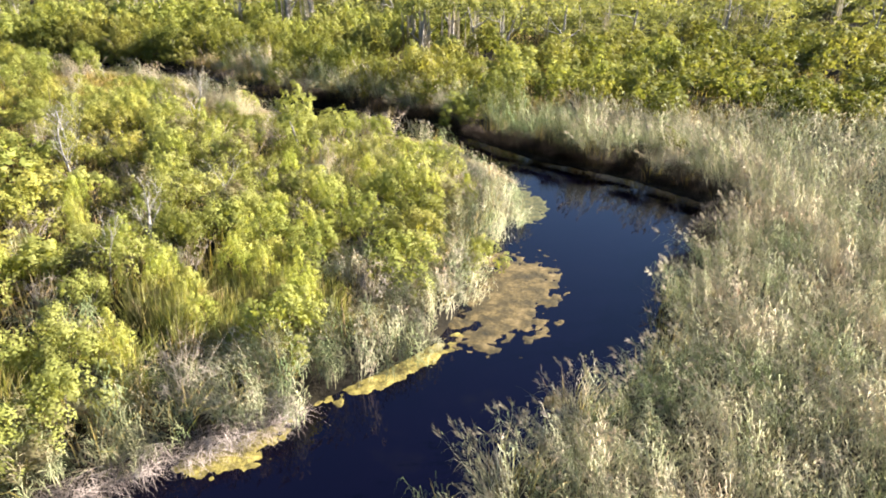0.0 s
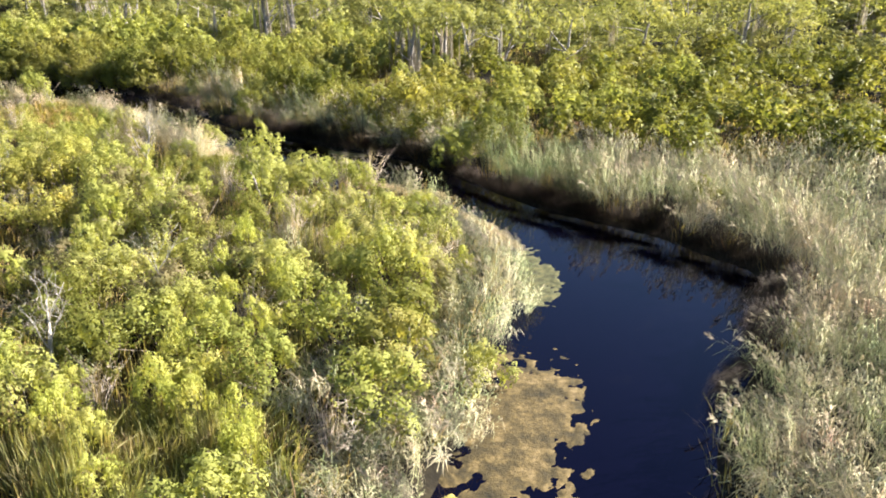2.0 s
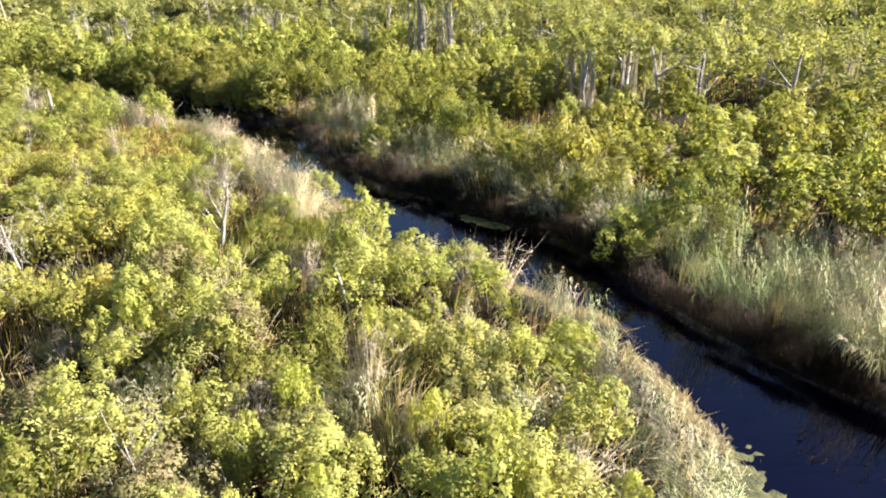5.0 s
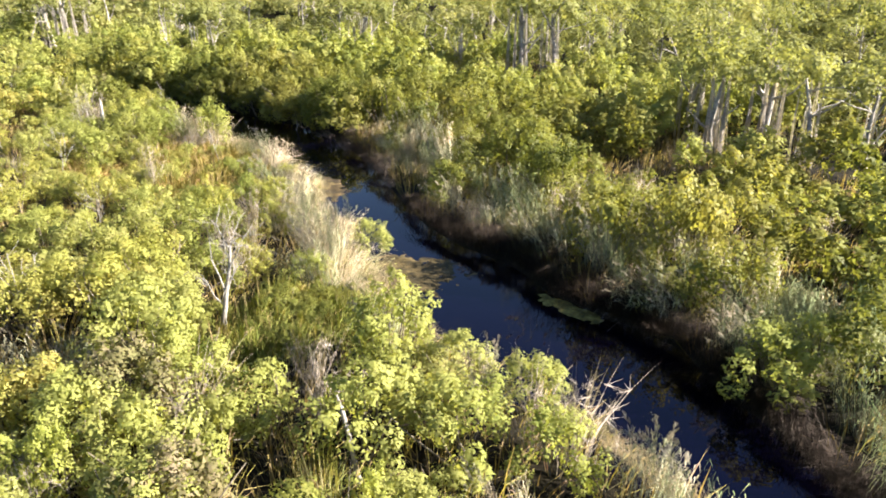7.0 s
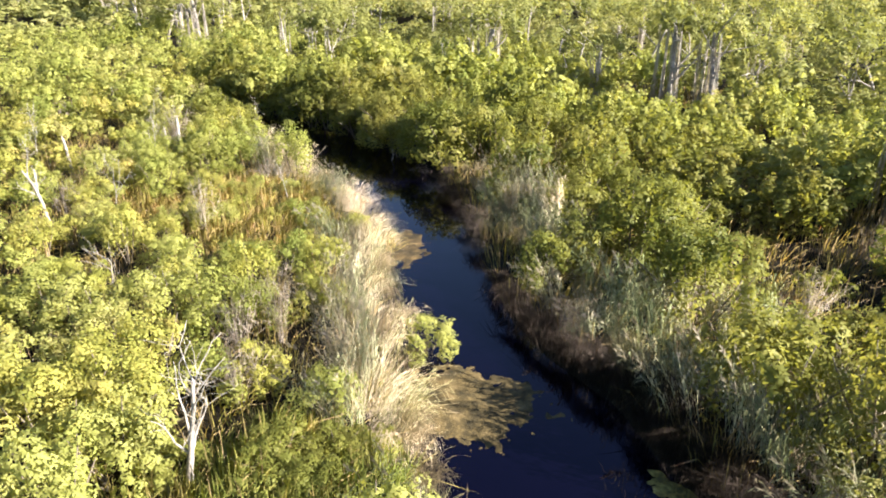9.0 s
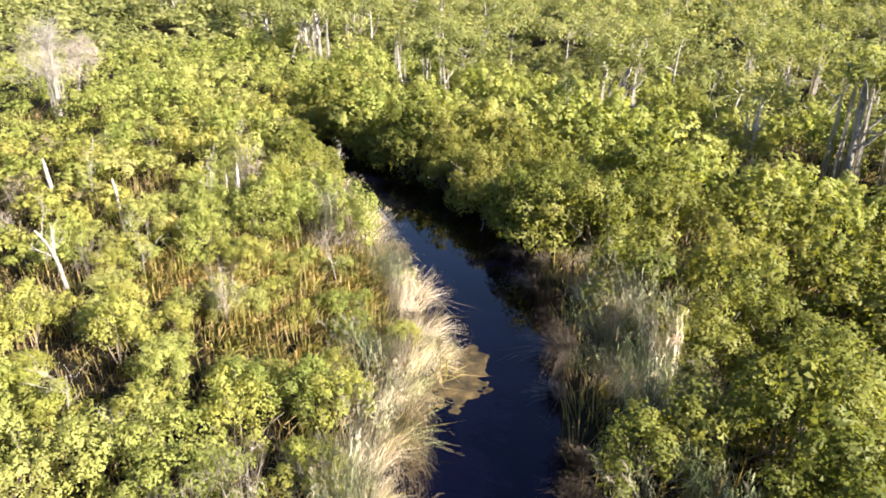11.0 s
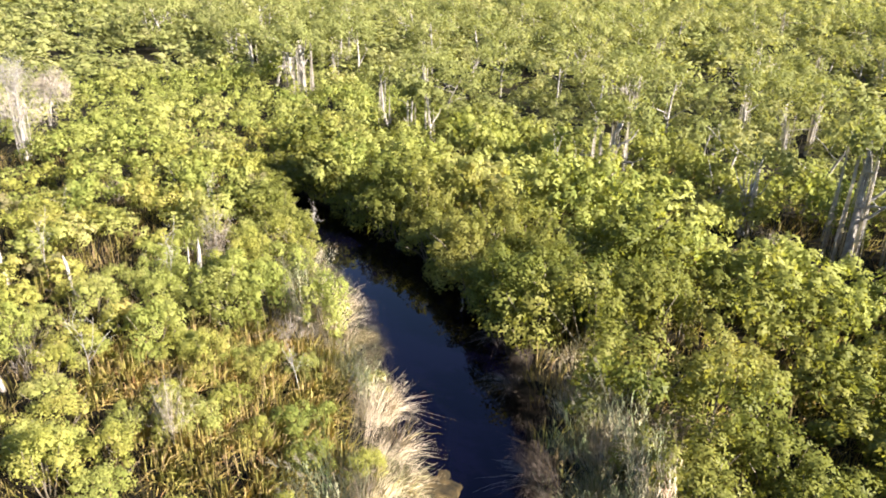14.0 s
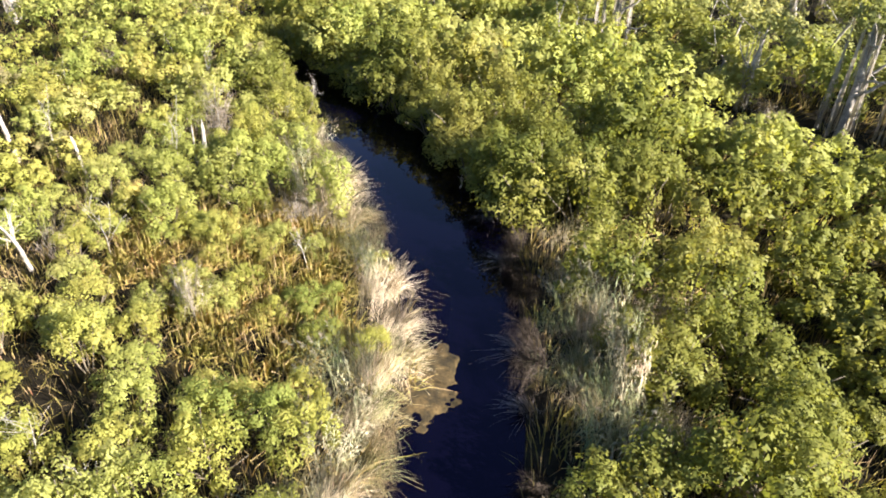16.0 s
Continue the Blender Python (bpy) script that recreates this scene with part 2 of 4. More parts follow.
def bough(r, start, way, length, r0, r1, wander=0.12, steps=6, rise=0.0):
    pts, d = [np.asarray(start, float)], np.asarray(way, float)
    d = d / np.linalg.norm(d)
    for _ in range(steps):
        d = d + r.normal(size=3) * wander + np.array([0, 0, rise])
        d = d / np.linalg.norm(d)
        pts.append(pts[-1] + d * length / steps)
    return np.array(pts), np.linspace(r0, r1, steps + 1)


# ---- plants as arrays ----
def shrub_crown(r, h, rad, lobes, count, per, length, width, upright=1.4, slim=0.29, low=0.55, rough=0.09, under_n=None, inner=34, loose=0.78):
    """Upright leafy plumes, each a ragged cluster of small tufts of leaves, with dark gaps between the plumes."""
    az = np.arange(lobes) * 2.4 + r.normal(size=lobes) * 0.4
    q = np.sqrt((np.arange(lobes) + 0.2) / lobes) * r.uniform(0.85, 1.12, lobes)
    wide = rad * slim * r.uniform(0.82, 1.35, lobes)
    top = h * (1.0 - 0.36 * q ** 2) * r.uniform(0.80, 1.13, lobes)
    mid = np.stack([rad * 0.95 * q * np.cos(az), rad * 0.9 * q * np.sin(az), top - wide * upright], 1)
    skip = lobes // 2 if under_n is None else lobes - under_n
    mid = np.concatenate([mid, (mid * np.array([[1.12, 1.12, low]]))[skip:]])
    wide = np.concatenate([wide, wide[skip:]])
    out = unit(mid * np.array([[1.0, 1.0, 0.0]]))
    lean = out * 0.22 * np.linalg.norm(mid[:, :2], axis=1, keepdims=True) / rad + r.normal(size=mid.shape) * np.array([0.10, 0.10, 0.0])
    shape = np.array([1.0, 1.0, upright])
    # leaves
    k = np.repeat(np.arange(len(mid)), count)
    d = unit(r.normal(size=(len(k), 3)) + np.array([0, 0, 0.45]))
    c = d * wide[k][:, None] * shape * np.array([0.80, 0.80, 0.86])
    c = mid[k] + c + lean[k] * c[:, 2:]
    size = wide[k] * r.uniform(0.34, loose, len(k))
    m = np.repeat(np.arange(len(k)), per)
    e = unit(r.normal(size=(len(m), 3)) + d[m] * 0.9 + np.array([0, 0, 0.25]))
    place = c[m] + e * (size[m] * r.uniform(0.55, 1.08, len(m)))[:, None]
    v, f = leaves(r, place, unit(e + d[m] * 0.5 + np.array([0, 0, 0.3])), length, width)
    soft = unit(d[m] * 0.8 + 0.6 * e + np.array([0, 0, 0.2]) + r.normal(size=e.shape) * rough)
    # larger leaves inside, which close the gaps
    if inner:
        k2 = np.repeat(np.arange(len(mid)), inner)
        d2 = unit(r.normal(size=(len(k2), 3)) + np.array([0, 0, 0.3]))
        c2 = d2 * wide[k2][:, None] * shape * r.uniform(0.55, 0.85, (len(k2), 1))
        c2 = mid[k2] + c2 + lean[k2] * c2[:, 2:]
        v2, f2 = leaves(r, c2, d2, length * 1.4, width * 1.4)
        n2 = unit(d2 + np.array([0, 0, 0.2]) + r.normal(size=d2.shape) * rough)
        v, f, soft = np.concatenate([v, v2]), np.concatenate([f, f2 + len(v)]), np.concatenate([soft, n2])
    return v, f, np.repeat(soft, 3, 0)


def shrub_stems(r, h, rad, n=5, sides=5):
    out = []
    for _ in range(n):
        a = r.uniform(0, 2 * np.pi)
        w = np.array([math.cos(a) * 0.45, math.sin(a) * 0.45, 1.0])
        p, q = bough(r, (0.12 * math.cos(a), 0.12 * math.sin(a), -0.25), w, h * r.uniform(0.75, 0.95), 0.045, 0.012, 0.13, 4)
        out.append(tube(p, q, sides))
    return join(out)


def reed_stand(r, stalks, spread_r, h, leaf_n, lean=(-0.30, 0.04), leaf_len=0.42, plume=0.6, thick=0.008, strands=9):
    """Reed stalks with alternate, drooping leaves; and apart from them their feathery, nodding heads."""
    vs, fs, n = [], [], 0
    hv, hf, hn = [], [], 0
    for _ in range(stalks):
        a, q = r.uniform(0, 2 * np.pi), spread_r * math.sqrt(r.uniform())
        x, y = q * math.cos(a), q * math.sin(a)
        hh = h * r.uniform(0.72, 1.12)
        lx, ly = lean[0] + r.normal() * 0.10 + x * 0.36, lean[1] + r.normal() * 0.10 + y * 0.36
        w = 0.006

        def at(s):
            return np.array([x + lx * hh * s * s, y + ly * hh * s * s, hh * s * (1 - 0.08 * s)])
        p0, p1, p2 = at(0) - np.array([0, 0, 0.25]), at(0.5), at(1.0)
        o = np.array([w, w * 0.5, 0])
        vs.append(np.array([p0 - o, p0 + o, p1 + o, p1 - o, p2]))
        fs.append(np.array([[0, 1, 2], [0, 2, 3], [3, 2, 4]]) + n)
        n += 5
        base = r.uniform(0, 6.28)
        for i in range(leaf_n):
            s = 0.25 + 0.75 * (i + r.uniform(0, 0.8)) / leaf_n
            b = at(min(s, 1.0))
            ang = base + i * 2.4 + r.normal() * 0.4
            dx = np.array([math.cos(ang) * 0.8 + lx * 1.9, math.sin(ang) * 0.8 + ly * 1.9, 0])
            ln = leaf_len * r.uniform(0.7, 1.2) * (1.15 - 0.4 * abs(s - 0.6))
            m = b + dx * ln * 0.42 + np.array([0, 0, ln * 0.45])
            t = b + dx * ln * 0.85 + np.array([0, 0, ln * r.uniform(-0.45, 0.35)])
            sd = np.array([-dx[1], dx[0], 0]) * thick / max(0.3, np.linalg.norm(dx)) * r.uniform(0.8, 1.4)
            vs.append(np.array([b, m + sd, m - sd, t]))
            fs.append(np.array([[0, 1, 2], [2, 1, 3]]) + n)
            n += 4
        if r.uniform() < plume:
            nod = np.array([lx * 0.9, ly * 0.9, 0]) + r.normal(size=3) * np.array([0.08, 0.08, 0])
            for _ in range(strands):
                s = r.uniform(0.0, 0.5)
                foot = at(1.0) + (nod * s + np.array([0, 0, 0.55 * s - 0.35 * s * s])) * 0.8
                end = foot + nod * r.uniform(0.16, 0.30) + np.array([r.normal() * 0.05, r.normal() * 0.05, r.uniform(-0.04, 0.14)])
                sd = unit(r.normal(size=(1, 3)))[0] * 0.007
                hv.append(np.array([foot - np.array([0, 0, 0.05]), (foot + end) / 2 + sd, end, (foot + end) / 2 - sd]))
                hf.append(np.array([[0, 1, 2], [0, 2, 3]]) + hn)
                hn += 4
    return (np.concatenate(vs), np.concatenate(fs)), (np.concatenate(hv), np.concatenate(hf))


def tussock(r, blades, base_r, h, out=0.55, droop=0.5, width=0.016, lean=(0.0, 0.0), short=False):
    """A fountain of long blades from one foot."""
    n = blades
    az = r.uniform(0, 2 * np.pi, n)
    q = base_r * np.sqrt(r.uniform(size=n))
    p0 = np.stack([q * np.cos(az), q * np.sin(az), np.full(n, -0.2)], 1)
    a2 = az + r.normal(size=n) * 0.5
    reach = out * np.abs(r.normal(size=n) * 0.6 + 0.6)
    dirs = np.stack([np.cos(a2) * reach + lean[0], np.sin(a2) * reach + lean[1], np.zeros(n)], 1)
    hh = (h * r.uniform(0.55, 1.1, n))[:, None]
    up = np.array([[0, 0, 1.0]])

    def at(s):
        return p0 + dirs * hh * (0.35 * s + 0.65 * s * s) + up * hh * (s - droop * reach[:, None] * s ** 2.4)
    side = unit(np.stack([-np.sin(a2 + 0.6), np.cos(a2 + 0.6), np.zeros(n)], 1)) * width
    a, b, c, t = at(0.0), at(0.4), at(0.75), at(1.0)
    if short:
        b = at(0.55)
        v = np.stack([a - side * 0.7, a + side * 0.7, b + side, b - side, t], 1).reshape(-1, 3)
        return v, (np.arange(n)[:, None, None] * 5 + np.array([[[0, 1, 2], [0, 2, 3], [3, 2, 4]]])).reshape(-1, 3)
    v = np.stack([a - side * 0.7, a + side * 0.7, b + side, b - side, c + side * 0.8, c - side * 0.8, t], 1).reshape(-1, 3)
    f = (np.arange(n)[:, None, None] * 7 + np.array([[[0, 1, 2], [0, 2, 3], [3, 2, 4], [3, 4, 5], [5, 4, 6]]])).reshape(-1, 3)
    return v, f


def twig_bush(r, h, count=70):
    """A leafless thicket of thin forked twigs."""
    v, f = tussock(r, count, 0.22, h, 0.6, 0.05, 0.006)
    c = v.reshape(-1, 7, 3)[:, 4]
    w, g = leaves(r, np.repeat(c, 5, 0), unit(r.normal(size=(len(c) * 5, 3)) + np.array([0, 0, 0.6])), 0.38, 0.011)
    return join([(v, f), (w, g)])


def thatch(r, blades, span, back, drop):
    """Dead stems matted on the brink of a bank, hanging outwards (x) and down to the water."""
    x0, y0 = -back * r.uniform(0.0, 1.0, blades), r.uniform(-0.5, 0.5, blades) * span
    z0 = drop * (0.72 + 0.30 * -x0 / back) + r.normal(size=blades) * 0.05
    a = np.stack([x0, y0, z0], 1)
    reach, skew = r.uniform(0.15, 0.85, blades), r.normal(size=blades) * 0.75
    b = a + np.stack([reach * 0.55, skew * 0.45, r.uniform(0.0, 0.16, blades)], 1)
    c = a + np.stack([reach, skew, -z0 * r.uniform(0.15, 1.04, blades)], 1)
    side = unit(np.stack([-skew, reach, np.zeros(blades)], 1)) * r.uniform(0.003, 0.007, (blades, 1))
    v = np.stack([a - side, a + side, b + side, b - side, c], 1).reshape(-1, 3)
    return v, (np.arange(blades)[:, None, None] * 5 + np.array([[[0, 1, 2], [0, 2, 3], [3, 2, 4]]])).reshape(-1, 3)


def softened(arr, out=0.6, up=1.0):
    """Soft shading for a stand of blades: up and a little outwards from its foot, with every blade's face turned that way."""
    v, f = arr
    n = unit(unit(v * np.array([[1.0, 1.0, 0.0]])) * out + np.array([[0, 0, up]]) + rng.normal(size=v.shape) * 0.08)
    g = np.cross(v[f[:, 1]] - v[f[:, 0]], v[f[:, 2]] - v[f[:, 0]])
    turned = np.einsum("ij,ij->i", g, n[f[:, 0]]) < 0
    f = f.copy()
    f[turned] = f[turned][:, [0, 2, 1]]
    return v, f, n


def facing(arr):
    """Shading for what hangs on a bank: outwards (x) and a little up."""
    v, f = arr
    return v, f, unit(np.array([[1.0, 0, 0.35]]) + rng.normal(size=v.shape) * 0.25)


def placed(arr, spots):
    """One array of copies of arr's plants: spots are (variant, x, y, z, turn, wide, tall)."""
    vs, fs, ns, n = [], [], [], 0
    for k, x, y, z, turn, wide, tall in spots:
        v, f, w = arr[k]
        c, s = math.cos(turn), math.sin(turn)
        m = np.array([[c, s, 0], [-s, c, 0], [0, 0, 1]])
        vs.append((v @ m) * np.array([wide, wide, tall]) + np.array([x, y, z]))
        ns.append(w @ m)
        fs.append(f + n)
        n += len(v)
    return np.concatenate(vs), np.concatenate(fs), np.concatenate(ns)


def join_soft(pieces):
    v, f = join([(p[0], p[1]) for p in pieces])
    return v, f, np.concatenate([p[2] for p in pieces])


def soft_mesh(name, arr, material):
    return mesh_of(name, arr[0], arr[1], material, normals=arr[2])


# ---- the river's plan ----
LEFT = np.array([(-60, 2), (-40, 6), (-20, 13), (-12, 16), (-8, 18.6), (-5, 20.6), (-3.7, 22), (-1.7, 23.6), (-0.2, 25.2), (0.7, 27.4), (1.3, 30), (1.9, 32.6),
                 (2.9, 35.2), (3.5, 37.5), (3.9, 40), (3.4, 42), (2.4, 43.7), (1.3, 45.8), (0.2, 48), (-2.5, 49.7), (-4.2, 50.9), (-5.2, 52.2), (-7.8, 52.3),
                 (-11.9, 54.2), (-14.6, 57), (-16.4, 59.2), (-17.4, 60.9), (-20, 62.4), (-22.4, 65), (-23.6, 67), (-25.5, 69.3), (-27.6, 70.4), (-30.8, 71.4),
                 (-33.5, 73.3), (-37.4, 74.7), (-40, 75.8), (-45, 77.4), (-48, 77.4), (-53, 79.5), (-57, 82.0), (-59, 85)])
RIGHT = np.array([(-50, -12), (-30, -4), (-12, 8), (-4.5, 13), (-1.2, 16.4), (0.6, 18.3), (2.4, 20.7), (3.4, 22), (5, 23), (6.2, 24.2), (7.3, 26), (7.6, 28), (9, 30.5),
                  (10.7, 32.7), (12.5, 35.7), (13.8, 38), (14, 40), (12.4, 41.8), (10.5, 44.1), (8.1, 45.9), (5.4, 47.7), (2.5, 51), (0.4, 53.6), (-1.1, 55), (-2.4, 57.1),
                  (-5.2, 58.2), (-7.8, 59.4), (-10.2, 61.5), (-13.4, 62.9), (-15.8, 64.5), (-18.5, 67.2), (-20.7, 69.8), (-23, 72.2), (-25, 74.2), (-28, 76.9),
                  (-31.8, 79.2), (-36, 81), (-41, 82.2), (-47, 83), (-53, 82.8), (-56.4, 83.4), (-58.4, 85.2)])
RIVER = np.concatenate([LEFT, RIGHT[::-1]])


def to_line(p, line):
    best = np.full(len(p), 1e9)
    for a, b in zip(line[:-1], line[1:]):
        ab = b - a
        t = np.clip(((p - a) @ ab) / (ab @ ab), 0, 1)
        best = np.minimum(best, np.hypot(*(p - a - t[:, None] * ab).T))
    return best


def inside(p, poly):
    hit = np.zeros(len(p), bool)
    for a, b in zip(poly, np.roll(poly, -1, 0)):
        if a[1] != b[1]:
            x = a[0] + (p[:, 1] - a[1]) * (b[0] - a[0]) / (b[1] - a[1])
            hit ^= ((a[1] > p[:, 1]) != (b[1] > p[:, 1])) & (p[:, 0] < x)
    return hit


def wave(p, size, seed=0.0):
    """A soft uneven field between about -1 and 1 over the plan."""
    x, y = p[:, 0] / size, p[:, 1] / size
    return (np.sin(x * 1.7 + 1.3 * np.sin(y * 1.1 + seed) + seed) + np.sin(y * 1.9 + 1.5 * np.sin(x * 0.9 + 2.0 * seed)) + np.sin((x + y) * 1.3 + seed * 3.1)) / 3


def bank(p):
    """Distance from the water (minus: in it) and whether the place lies on the left bank."""
    dl, dr = to_line(p, LEFT), to_line(p, RIGHT)
    d = np.minimum(dl, dr)
    return np.where(inside(p, RIVER), -d, d), dl < dr


def ground_height(p):
    d, left = bank(p)
    e = d - np.where(left | (p[:, 1] < 33), 0.3, -0.2)
    z = np.where(e > 0, -0.15 + 0.60 * np.clip(e / 1.1, 0, 1), np.clip(e * 0.6, -0.8, 0) - 0.15)
    return z + np.where(d > 1.2, 0.07 * wave(p, 1.7, 1.0), 0)


# ---- ground and water ----
def axis(lo, hi, step):
    core = np.arange(lo, hi + step, step)
    grow = step * np.cumsum(1.22 ** np.arange(1, 34))
    return np.concatenate([lo - grow[::-1], core, hi + grow])


gx, gy = axis(-74, 26, 0.8), axis(6, 100, 0.8)
xx, yy = np.meshgrid(gx, gy)
flat = np.stack([xx.ravel(), yy.ravel()], 1)
gz = ground_height(flat)
i, j = np.meshgrid(np.arange(len(gx) - 1), np.arange(len(gy) - 1))
b0 = (j * len(gx) + i).ravel()
quads = np.stack([b0, b0 + 1, b0 + len(gx) + 1, b0 + len(gx)], 1)
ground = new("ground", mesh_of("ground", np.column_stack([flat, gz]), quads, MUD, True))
tagged(ground, "dark muddy marsh ground littered with dead stems, darkened for shade in the gaps", "ground", kind="structure")
wx, wy = np.meshgrid(np.linspace(-82, 30, 29), np.linspace(-16, 110, 33))
wi, wj = np.meshgrid(np.arange(28), np.arange(32))
w0 = (wj * 29 + wi).ravel()
water = new("water", mesh_of("water", np.column_stack([wx.ravel(), wy.ravel(), np.zeros(wx.size)]), np.stack([w0, w0 + 1, w0 + 30, w0 + 29], 1), WATER))
tagged(water, "still dark blue river water reflecting the sky", "river", kind="structure")


# ---- what grows where ----
def kinds(p):
    """A letter for the plant that grows at each place: . none, s shrub, r reed, t straw tussock, g sedge, b bare bush, m bank bush."""
    d, left = bank(p)
    x, y = p[:, 0], p[:, 1]
    k = np.full(len(p), "s")
    edge = wave(p, 2.6, 0.7)
    reed_end = np.interp(x, [-10, -4, 2, 10, 20, 30, 60], [66, 64, 59.5, 55, 52.5, 52, 46]) + edge * 1.5
    k[~left & (y < reed_end)] = "r"
    k[~left & (x < -3) & (x > -27) & (d < np.interp(x, [-27, -22, -12, -5], [3.5, 5.0, 6.0, 6.5]) + edge * 1.6)] = "r"
    k[(x <= -27) & (d < 2.5) & ~left] = "m"
    k[left & (x > -9) & (d < np.where(y < 43, 2.8, 1.9) + edge)] = "r"
    k[left & (y < 24) & (d < 4.2 + edge)] = "r"
    k[left & (x <= -9) & (x > -42) & (y > 45) & (d < 2.5 + edge)] = "t"
    k[left & (y < 50) & (x > -22) & (wave(p, 1.5, 5.5) > np.where(y > 29, 0.52, 0.33))] = "r"
    blend = wave(p, 0.8, 2.2)
    k[(k == "r") & left & (blend > 0.40) & (d > 1.4) & (d < 4)] = "s"
    k[(k == "r") & ~left & (x < -2) & (d > 1.4) & (blend > np.where(d < 3, 0.55, 0.36))] = "s"
    k[(k == "r") & ~left & (x < 8) & (y > 45) & (blend < np.where(x < -8, 0.22, -0.15))] = "t"
    k[(k == "r") & ~left & (x > -2) & (x < 15) & (y > 43) & (d > 1.3) & (blend > 0.52)] = "s"
    k[(k == "t") & (wave(p, 1.1, 1.7) > 0.30)] = "r"
    k[(k == "t") & left & (d > 1.3) & (wave(p, 0.7, 5.0) > 0.36)] = "s"
    k[(np.hypot((x + 8.6) / 4.0, (y - 26.5) / 2.6) < 1 + 0.3 * edge)] = "g"
    k[left & (wave(p, 0.9, 3.3) > -0.35) & (np.hypot((x + 34) / 6.5, (y - 66) / 4.4) < 1 + 0.3 * edge)] = "g"
    k[left & (np.hypot((x + 15.4) / 2.7, (y - 53.0) / 2.3) < 1 + 0.25 * edge)] = "g"
    odd = wave(p, 0.37, 4.0)
    k[(k == "s") & (odd > np.where(left, np.where(y < 48, 0.40, 0.50), 0.66))] = "b"
    k[(k == "s") & left & (x > -20) & (y < 46) & (d > 2.0) & (wave(p, 1.15, 4.4) > 0.40)] = "g"
    k[(k == "s") & (np.hypot(*(p[:, None] - OPEN[None]).transpose(2, 0, 1)).min(1) < 2.3)] = "."
    k[(k == "r") & ~left & (d > 1.2) & (wave(p, 0.55, 8.4) > 0.62)] = "."
    k[(np.hypot(x + 16.7, y - 50.0) < 2.0)] = "g"
    k[(k == "s") & ~left & (x < 0) & (d > 4) & (y < 86) & (wave(p, 0.45, 1.1) > 0.56)] = "."
    k[d < np.where(k == "m", 0.3, np.where(k == "s", np.where(~left & (x > -32) & (x < 6), 1.3, 0.6), np.where(left & ((k == "t") | ((x < -8) & (y > 45))), 0.75, np.where(left, np.where(y > 42, 1.0, 0.35), np.where((y > 39) & (x > -8), 1.15, 1.45)))))] = "."
    return k, d, left


OPEN = np.array([(-21.6, 98), (-18.8, 99), (-39.5, 99), (-83, 101), (2.4, 78), (-3, 78), (5.2, 77), (-24, 98), (-20.0, 97.5), (-17.5, 101.5), (0, 80.5), (3.5, 80.5), (6.5, 80), (1.5, 83), (5, 83.5), (8.5, 82.5)])
VIEW = np.array([(-14, 10), (-24, 40), (-42, 50), (-60, 56), (-290, 100), (-230, 330), (-60, 380), (75, 150), (78, 120), (26, 30), (15, 8)])
FOCUS = np.array([(0, 18), (-4, 45), (-22, 66), (-34, 72)])


HOLLOW = ((-59, 181, 8.0), (-124, 99, 6.0), (-86, 160, 5.0), (-118, 168, 5.0), (-60, 150, 5.0), (-75, 110, 3.0), (-47, 112, 3.5), (-28, 112, 3.0))


def tree_line(x):
    """How far off the standing trees begin."""
    return np.interp(x, [-260, -130, -90, -60, -30, -8, 0, 40], [100, 106, 107, 108, 101, 88, 84, 86])


def open_ground(p):
    """Shaded clearings among the far trees."""
    return np.min([np.hypot((p[:, 0] - x) / 1.6, p[:, 1] - y) / r for x, y, r in HOLLOW], 0) < 1


def scatter(step, lo, hi, near, far):
    """Places on a jittered grid, between two distances from the middle of the marsh."""
    sx, sy = np.meshgrid(np.arange(lo[0], hi[0], step), np.arange(lo[1], hi[1], step))
    sx = sx + (np.arange(sx.shape[0]) % 2)[:, None] * step * 0.5
    p = np.stack([sx.ravel(), sy.ravel()], 1) + rng.uniform(-0.42, 0.42, (sx.size, 2)) * step
    q = to_line(p, FOCUS)
    return p[(q >= near) & (q < far) & inside(p, VIEW)]


def canopy(p, d, left):
    """Height of the brush."""
    x, y = p[:, 0], p[:, 1]
    far = np.clip((y - 66 + 0.15 * np.minimum(x + 20, 0)) / 34, 0, 1)
    h = 2.8 + 0.7 * far + 0.9 * wave(p, 5.0, 2.0) + 0.8 * wave(p, 2.1, 5.0) + rng.normal(size=len(p)) * 0.45
    h = np.where(left & (x > -30) & (y < 66), np.where(y < 47, 2.55, 2.75) + (h - 2.8) * 0.7, h)
    h = np.where(left & (x < -17) & (y > 50) & (y < 71), h * 0.74, h)
    h = np.where(~left & (x < -26) & (y < 92), h + 0.9, h)
    h = np.where(~left & (x > -8) & (x < 10) & (y > 54) & (y < 68), h + 0.8, h)
    h = np.where(left & (np.hypot((x + 32) / 7, (y - 65) / 5) < 1), h * 0.62, h)
    h = np.where(~left & (x < 2) & (y < 86), h + 0.6 * wave(p, 0.6, 3.0), h)
    return np.clip(h, 1.2, 6.5)


